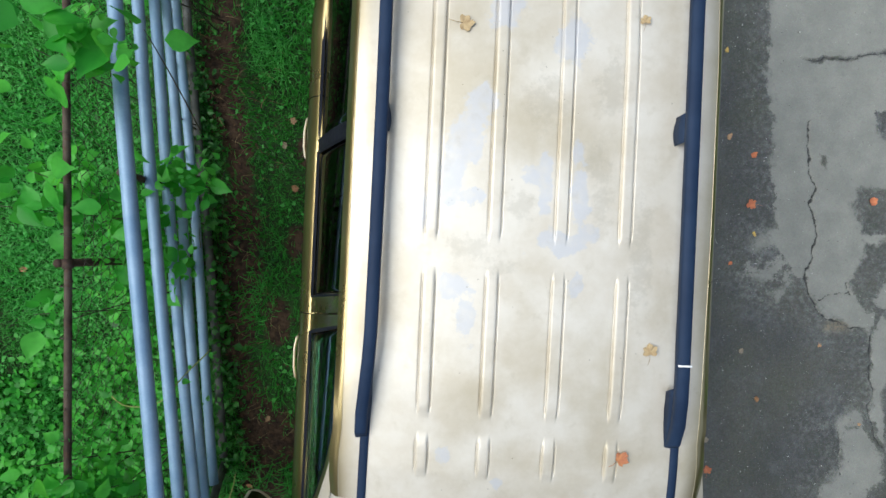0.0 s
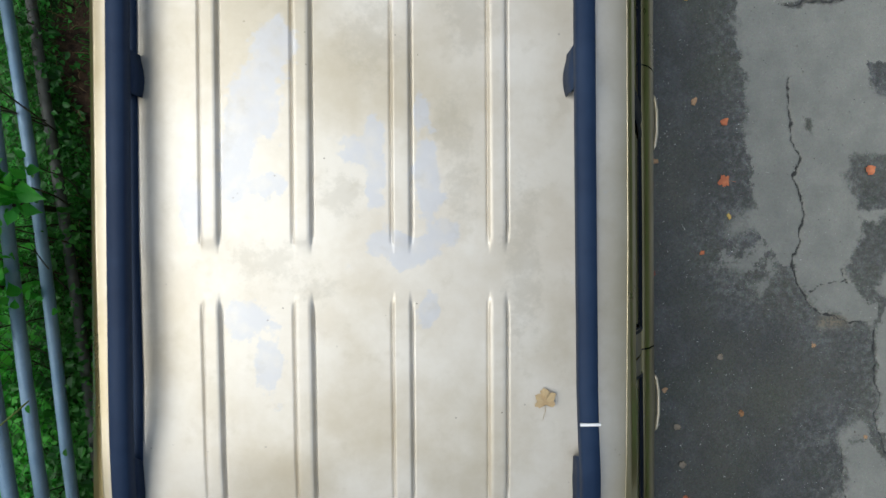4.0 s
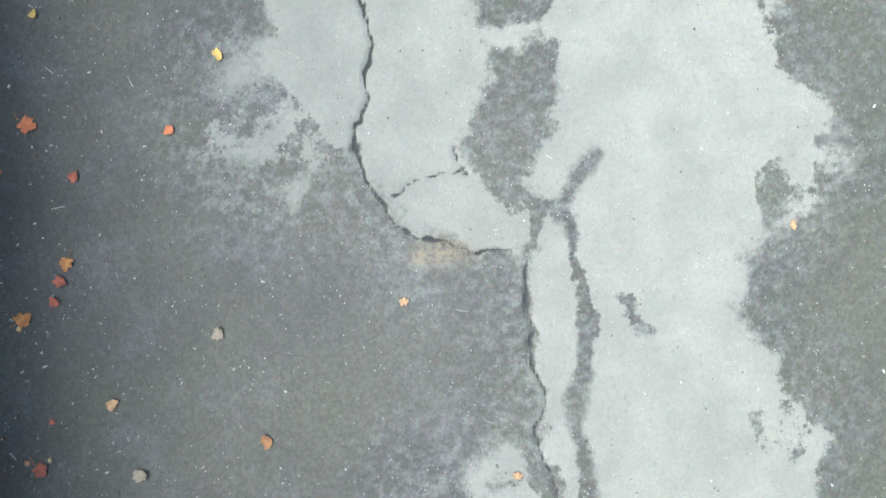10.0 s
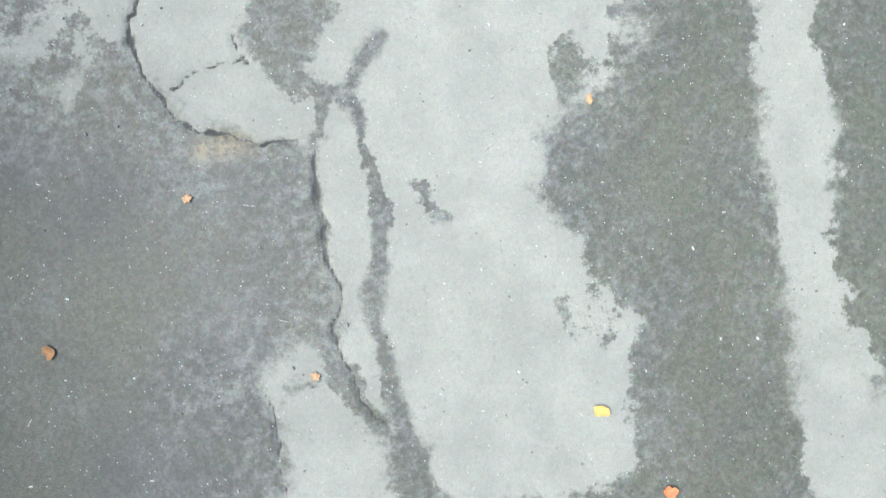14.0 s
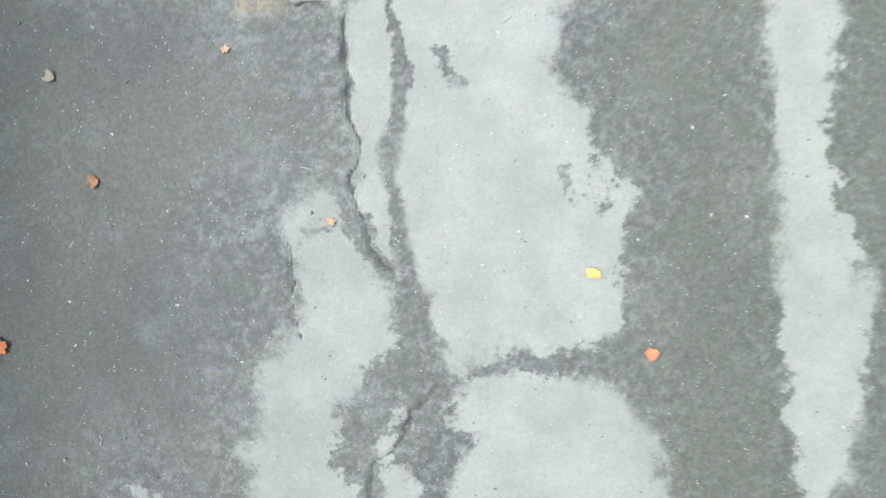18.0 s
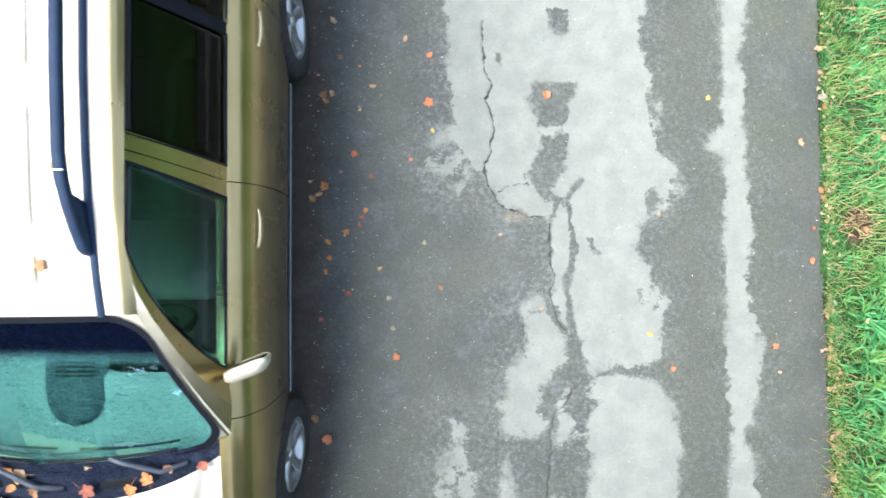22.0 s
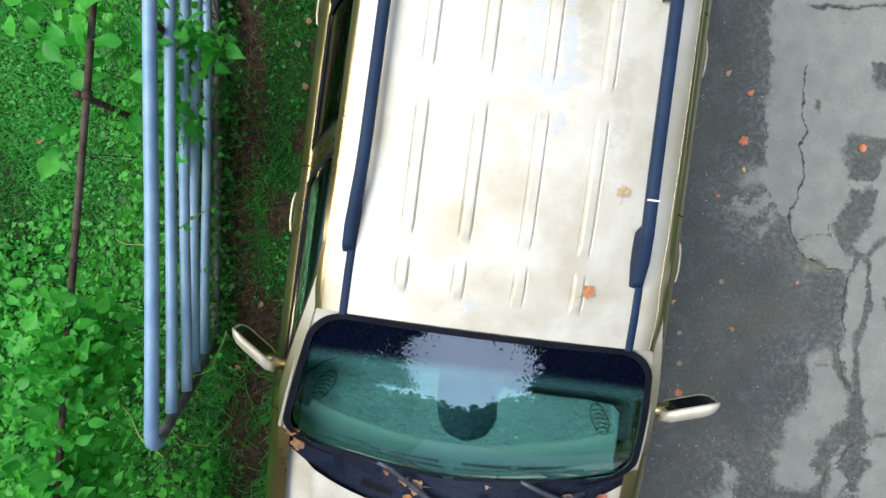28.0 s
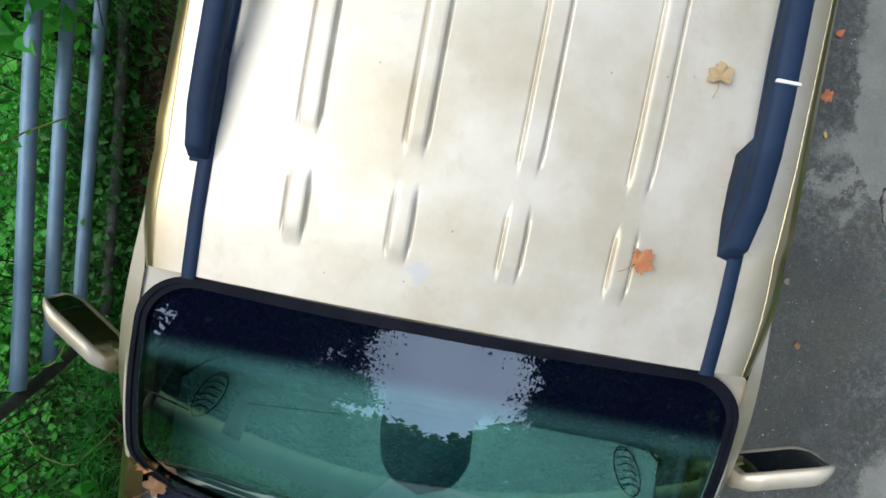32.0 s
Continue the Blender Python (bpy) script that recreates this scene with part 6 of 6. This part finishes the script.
climber("vine", (-1.72, 0.45, 0.80), (0.22, 0.28, 0.30), 260, 0.052, "dark green creeper round the fence post", 4, 12)
tendrils()
woods()

# ---- fallen leaves ----


def maple_leaf(seed, size):
    """A dry lobed leaf with pointed tips, curled, with a stalk."""
    rng = np.random.default_rng(seed)
    bm = bmesh.new()
    rim = []
    for at, tip in ((0, 1.05), (52, 0.92), (108, 0.70), (-108, 0.66), (-52, 0.95)):
        tip *= rng.uniform(0.82, 1.1)
        for da, k in ((-28, 0.74), (-20, 0.82), (-12, 0.86), (-7, 0.92), (0, 1.0), (7, 0.92), (12, 0.87), (21, 0.80)):
            a = radians(at + da + rng.uniform(-3, 3))
            r = k * tip * rng.uniform(0.92, 1.08)
            rim.append((a, r * math.cos(a), r * math.sin(a)))
    rim += [(radians(165), -0.26, 0.08), (radians(180), -0.18, 0.0), (radians(-165), -0.26, -0.08)]
    rim.sort()
    n = len(rim)
    curl, fold, turn = rng.uniform(0.1, 0.4), rng.uniform(-0.3, 0.45), rng.uniform(0, math.tau)

    def lift(x, y):
        u = x * math.cos(turn) + y * math.sin(turn)
        return size * (0.06 + curl * (x * x + y * y) * 0.5 + fold * u * abs(u) * 0.6 + 0.04 * math.sin(9 * x + seed) * math.cos(7 * y))

    low = min(lift(x * s, y * s) for _, x, y in rim for s in (0, 0.5, 1))
    rings = [[bm.verts.new((size * s * x, size * s * y, lift(s * x, s * y) - low + 0.001)) for _, x, y in rim] for s in (0.5, 1.0)]
    mid = bm.verts.new((0, 0, lift(0, 0) - low + 0.001))
    for k in range(n):
        bm.faces.new((mid, rings[0][k], rings[0][(k + 1) % n]))
        bm.faces.new((rings[0][k], rings[1][k], rings[1][(k + 1) % n], rings[0][(k + 1) % n]))
    h = lift(0, 0) - low
    tube([(-0.1 * size, 0, h + 0.001), (-0.7 * size, 0.06 * size, h + 0.06 * size), (-1.25 * size, 0.25 * size, 0.05 * size)], 0.022 * size, 4, True, bm)
    return finish("fallen_leaf", bm, DEAD)


def oval_leaf(seed, size):
    rng = np.random.default_rng(seed)
    curl = rng.uniform(0.2, 0.5)
    rows = []
    for k in range(9):
        t = k / 8
        half = 0.45 * math.sin(math.pi * (0.04 + 0.92 * t)) ** 0.8
        rows.append([((t - 0.5) * 2 * size, half * s * 2 * size * 0.62, size * (0.06 + curl * (abs(s) ** 2) * 0.5 + 0.25 * curl * (2 * t - 1) ** 2)) for s in (-1, -0.5, 0, 0.5, 1)])
    bm = sheet(rows)
    tube([(-size, 0, 0.1 * size), (-1.4 * size, 0.1 * size, 0.08 * size)], 0.03 * size, 4, True, bm)
    return finish("fallen_leaf", bm, DEAD)


TAN = plain("tan_dry_leaf", (0.34, 0.235, 0.12), (0.42, 0.31, 0.17), 40, 0.75, 0, 0.3, 120)
ORANGE = plain("orange_dry_leaf", (0.46, 0.19, 0.075), (0.36, 0.13, 0.06), 40, 0.7, 0, 0.3, 120)


def toned(me, material):
    me.materials[0] = material
    return me


MAPLES = [toned(maple_leaf(20, 0.050), TAN), toned(maple_leaf(21, 0.050), ORANGE), toned(maple_leaf(22, 0.050), TAN)]


def drop_leaf(x, y, z, k, label, group, scale=1.0, meshes=None, tip=(0, 0)):
    meshes = meshes or LEAVES
    ob = new("fallen_leaf", meshes[k % len(meshes)])
    ob.matrix_basis = pose(x, y, z, tip[0], tip[1], 47 * k) @ Matrix.Scale(scale, 4)
    return tagged(ob, label, "leaf", group)


def crumpled_leaf(seed, size):
    """A dry leaf of no clear shape: uneven rim, folded and curled up."""
    rng = np.random.default_rng(seed)
    bm = bmesh.new()
    n, long = 15, rng.uniform(0.6, 0.95)
    rim = [(r * math.cos(a), long * r * math.sin(a)) for a, r in ((math.tau * k / n + rng.uniform(-0.12, 0.12), rng.uniform(0.62, 1.05)) for k in range(n))]
    fold, curl, turn = rng.uniform(0.3, 0.9), rng.uniform(0.2, 0.6), rng.uniform(0, math.tau)

    def lift(x, y):
        u = x * math.cos(turn) + y * math.sin(turn)
        return size * (fold * abs(u) * 0.5 + curl * (x * x + y * y) * 0.35 + 0.07 * math.sin(6 * x + seed) * math.cos(5 * y))

    low = min(lift(x * s, y * s) for x, y in rim for s in (0, 0.5, 1))
    rings = [[bm.verts.new((size * s * x, size * s * y, lift(s * x, s * y) - low + 0.001)) for x, y in rim] for s in (0.5, 1.0)]
    mid = bm.verts.new((0, 0, lift(0, 0) - low + 0.001))
    for k in range(n):
        bm.faces.new((mid, rings[0][k], rings[0][(k + 1) % n]))
        bm.faces.new((rings[0][k], rings[1][k], rings[1][(k + 1) % n], rings[0][(k + 1) % n]))
    return finish("fallen_leaf", bm, DEAD)


LEAVES = [maple_leaf(0, 0.031), maple_leaf(3, 0.031), oval_leaf(1, 0.024)] + [crumpled_leaf(k, 0.027) for k in range(8)] + [maple_leaf(5, 0.028)]
TONES = {
    "orange": plain("orange_leaf", (0.52, 0.18, 0.075), (0.40, 0.125, 0.06), 60, 0.7, 0, 0.3, 150),
    "amber": plain("amber_leaf", (0.46, 0.21, 0.065), (0.30, 0.125, 0.045), 60, 0.7, 0, 0.3, 150),
    "yellow": plain("yellow_leaf", (0.52, 0.37, 0.10), (0.42, 0.28, 0.09), 60, 0.7, 0, 0.3, 150),
    "tan": plain("tan_leaf", (0.42, 0.27, 0.15), (0.30, 0.18, 0.10), 60, 0.75, 0, 0.3, 150),
    "red": plain("dull_red_leaf", (0.34, 0.10, 0.06), (0.22, 0.07, 0.045), 60, 0.75, 0, 0.3, 150),
    "brown": plain("brown_leaf", (0.30, 0.16, 0.07), (0.20, 0.10, 0.05), 60, 0.8, 0, 0.3, 150),
    "pale": plain("pale_leaf", (0.27, 0.225, 0.17), (0.21, 0.175, 0.13), 60, 0.8, 0, 0.3, 150),
}
SHAPES = {tone: [toned(m, mat) for m in (crumpled_leaf(31 + i, 0.028), maple_leaf(41 + i, 0.030), crumpled_leaf(51 + i, 0.024))] for i, (tone, mat) in enumerate(TONES.items())}
NEAR_LEAVES = [(1.371, 1.053, "tan", 1.0), (1.021, 0.986, "brown", 1.1), (1.089, 1.005, "tan", 1.0), (1.05, 0.95, "brown", 0.9), (1.769, 0.942, "orange", 1.5), (1.282, 0.892, "yellow", 0.7), (1.784, 0.75, "yellow", 0.7), (1.237, 0.596, "orange", 1.1), (1.633, 0.549, "orange", 0.7), (1.36, 0.437, "red", 0.7), (1.041, 0.352, "amber", 1.3), (0.961, 0.278, "brown", 1.0), (1.0, 0.31, "tan", 0.9), (1.324, 0.206, "amber", 1.0), (1.281, 0.094, "red", 0.8), (1.30, 0.15, "red", 0.8), (1.182, 0.045, "amber", 1.15), (1.729, -0.023, "pale", 0.9), (1.067, -0.02, "amber", 0.9), (1.081, -0.132, "amber", 0.8), (1.42, -0.202, "tan", 0.95), (1.048, -0.226, "amber", 0.75), (1.201, -0.369, "red", 1.0), (1.486, -0.406, "pale", 1.0), (1.516, -0.614, "pale", 0.9), (1.535, -0.822, "orange", 1.2), (0.98, -1.24, "brown", 1.1), (1.07, -1.38, "orange", 1.2), (1.02, -0.55, "red", 0.7), (1.25, -0.24, "red", 0.5)]
FAR_LEAVES = [(3.29, -0.65, "yellow", 0.9), (4.15, -0.73, "orange", 1.0), (4.41, -0.14, "orange", 1.1), (4.33, 0.68, "tan", 1.2), (3.69, 0.98, "yellow", 0.8), (1.76, 1.27, "orange", 1.1), (1.59, 1.38, "tan", 1.0), (2.25, 0.037, "tan", 0.6), (4.19, -0.912, "tan", 0.8), (3.45, -0.89, "orange", 0.8), (2.54, -0.48, "tan", 0.6), (1.845, -0.335, "brown", 0.9), (2.57, 1.0, "orange", 1.2), (1.3, 1.75, "orange", 1.2), (1.55, 1.95, "yellow", 1.0), (1.1, 1.5, "tan", 1.0), (4.46, 0.35, "orange", 1.0), (4.42, 0.085, "red", 0.7), (3.35, 0.18, "tan", 0.6), (1.15, 1.25, "brown", 1.0)]
for k, (x, y, tone, size) in enumerate(NEAR_LEAVES + FAR_LEAVES):
    drop_leaf(x, y, 0.003, k, "dry " + {"red": "dull red", "tan": "tan brown", "pale": "bleached pale"}.get(tone, tone) + " leaf lying on the asphalt", "fallen leaves on the driveway", size * (1.25 if x < 1.15 else 1.0), SHAPES[tone])
CLUSTERS = (0.36, 0.30, 0.54, -0.46, -0.50, -0.70, -0.74, -0.80, -1.05, -1.35, -1.45, -1.7, 0.95, 1.3, 0.1)
for k in range(32):
    x, y = EDGE_R + 0.012 + RNG.normal(0, 0.024), CLUSTERS[k % 15] + RNG.normal(0, 0.06) if k < 24 else RNG.uniform(-2.1, 2.0)
    x -= 0.045 * y if y < 0 else 0.02 * y
    tone = ("tan", "brown", "tan", "pale", "tan", "orange", "tan")[k % 7]
    drop_leaf(x, y, 0.012, k, "brown leaf at the edge of the grass", "fallen leaves along the verge", RNG.uniform(0.6, 1.35), SHAPES[tone], (RNG.uniform(-20, 20), RNG.uniform(-20, 20)))
for k, (x, y) in enumerate(((4.83, 0.69), (4.71, 0.07), (4.72, -0.55), (5.04, -1.69), (4.9, -1.1), (5.2, 0.4), (4.98, 1.2))):
    drop_leaf(x, y, 0.085, 2 * k + 1, "pale brown leaf caught in the grass", "fallen leaves on the verge grass", 1.0, LEAVES, (12, -8))
for k, (x, y) in enumerate(((-1.26, 1.33), (-1.32, -0.57), (-1.3, 1.17), (-1.22, 0.9), (-2.6, -1.2), (-2.9, 0.3), (-1.42, -1.0))):
    drop_leaf(x, y, 0.05, 5 * k, "red-brown leaf in the lawn", "fallen leaves on the lawn", 1.0, LEAVES, (8, 10))
for k in range(24):
    x, y = 0.90 + abs(RNG.normal(0, 0.26)), RNG.uniform(-2.1, 2.1)
    drop_leaf(x, y, 0.004, 7 * k + 2, "small brown leaf scrap beside the car", "leaf scraps by the car", RNG.uniform(0.25, 0.6))
COWL_LEAVES = [(-0.77, -0.99), (-0.75, -1.06), (-0.32, -1.12), (-0.23, -1.16), (-0.16, -1.18), (-0.21, -1.24), (-0.1, -1.26), (0.14, -1.25), (0.07, -1.12), (0.17, -1.12), (0.44, -1.21), (0.54, -1.15), (0.7, -1.14), (0.36, -1.24)]
for k, (x, y) in enumerate(COWL_LEAVES):
    drop_leaf(x, y + 0.025, 1.086 - 0.06 * abs(x) ** 3 + 0.3 * max(0.0, y + 1.13), k, "orange-brown dry leaf lying on the cowl", "fallen leaves on the cowl", (1.3, 1.7, 1.15)[k % 3], SHAPES[("amber", "brown", "red", "amber", "tan")[k % 5]], (10 * math.sin(k), 12 * math.cos(k)))
for x, y, z, k, s, label in ((-0.11, -1.33, 1.066, 0, 0.9, "tan lobed leaf on the hood"), (0.64, -1.39, 1.03, 1, 0.65, "small orange leaf on the hood"), (0.41, 0.236, roof_z(0.41, 0.236) + 0.004, 2, 0.66, "tan lobed leaf with a long stalk beside the roof rail"), (0.331, -0.135, roof_z(0.33, -0.13) + 0.004, 1, 0.68, "orange curled leaf on a roof rib"), (-0.26, 1.29, roof_z(-0.26, 1.29) + 0.004, 0, 0.8, "yellow-brown lobed leaf on the roof"), (0.34, 1.33, roof_z(0.34, 1.33) + 0.004, 2, 0.5, "small brown leaf on the roof")):
    drop_leaf(x, y, z, k, label, "fallen leaves on the car", s, MAPLES, (0, 0))


# ---- small litter on the asphalt ----


def specks():
    n = 800
    x = np.where(RNG.random(n) < 0.6, 0.92 + np.abs(RNG.normal(0, 0.55, n)), RNG.uniform(0.9, 4.5, n))
    y = RNG.uniform(-2.3, 2.3, n)
    keep = x < 4.5
    x, y = x[keep], y[keep]
    n = len(x)
    a, long, thin = RNG.uniform(0, math.tau, n), RNG.uniform(0.002, 0.006, n), RNG.uniform(0.0012, 0.003, n)
    twig = RNG.random(n) < 0.04
    long = np.where(twig, RNG.uniform(0.010, 0.024, n), long)
    thin = np.where(twig, 0.0011, thin)
    ca, sa = np.cos(a), np.sin(a)
    pts = np.zeros((n, 8, 3))
    for i, (u, v, h) in enumerate(((-1, -1, 0), (1, -0.7, 0), (0.8, 1, 0), (-1, 0.8, 0), (-0.8, -0.7, 1), (0.8, -0.6, 1), (0.7, 0.7, 1), (-0.8, 0.6, 1))):
        pts[:, i, 0] = x + ca * u * long - sa * v * thin
        pts[:, i, 1] = y + sa * u * long + ca * v * thin
        pts[:, i, 2] = -0.001 + h * (0.004 + 0.5 * thin)
    o = np.arange(n)[:, None] * 8
    quads = np.concatenate([o + np.array(q) for q in ((4, 5, 6, 7), (0, 1, 5, 4), (1, 2, 6, 5), (2, 3, 7, 6), (3, 0, 4, 7))])
    tagged(soup("asphalt_litter", pts.reshape(-1, 3), [quads], SCRAP), "pale seed husks, twig bits and grit on the asphalt", "litter", kind="stuff")


def scrap_material():
    n = Nodes("pale_litter", 0.8)
    n.set("Base Color", n.mix(n.island(), (0.10, 0.09, 0.075), (0.46, 0.46, 0.44)))
    return n.m


SCRAP = scrap_material()
specks()
bm = sheet([[(0.022 * u + 0.004 * math.sin(5 * v), 0.017 * v, 0.006 * math.sin(4 * u + 2 * v) + 0.007) for u in np.linspace(-1, 1, 7)] for v in np.linspace(-1, 1, 6)])
paper = tagged(new("paper_scrap", finish("paper_scrap", bm, CHALK)), "crumpled white paper scrap caught in the grass", "litter")
paper.location = (4.947, -0.473, 0.085)
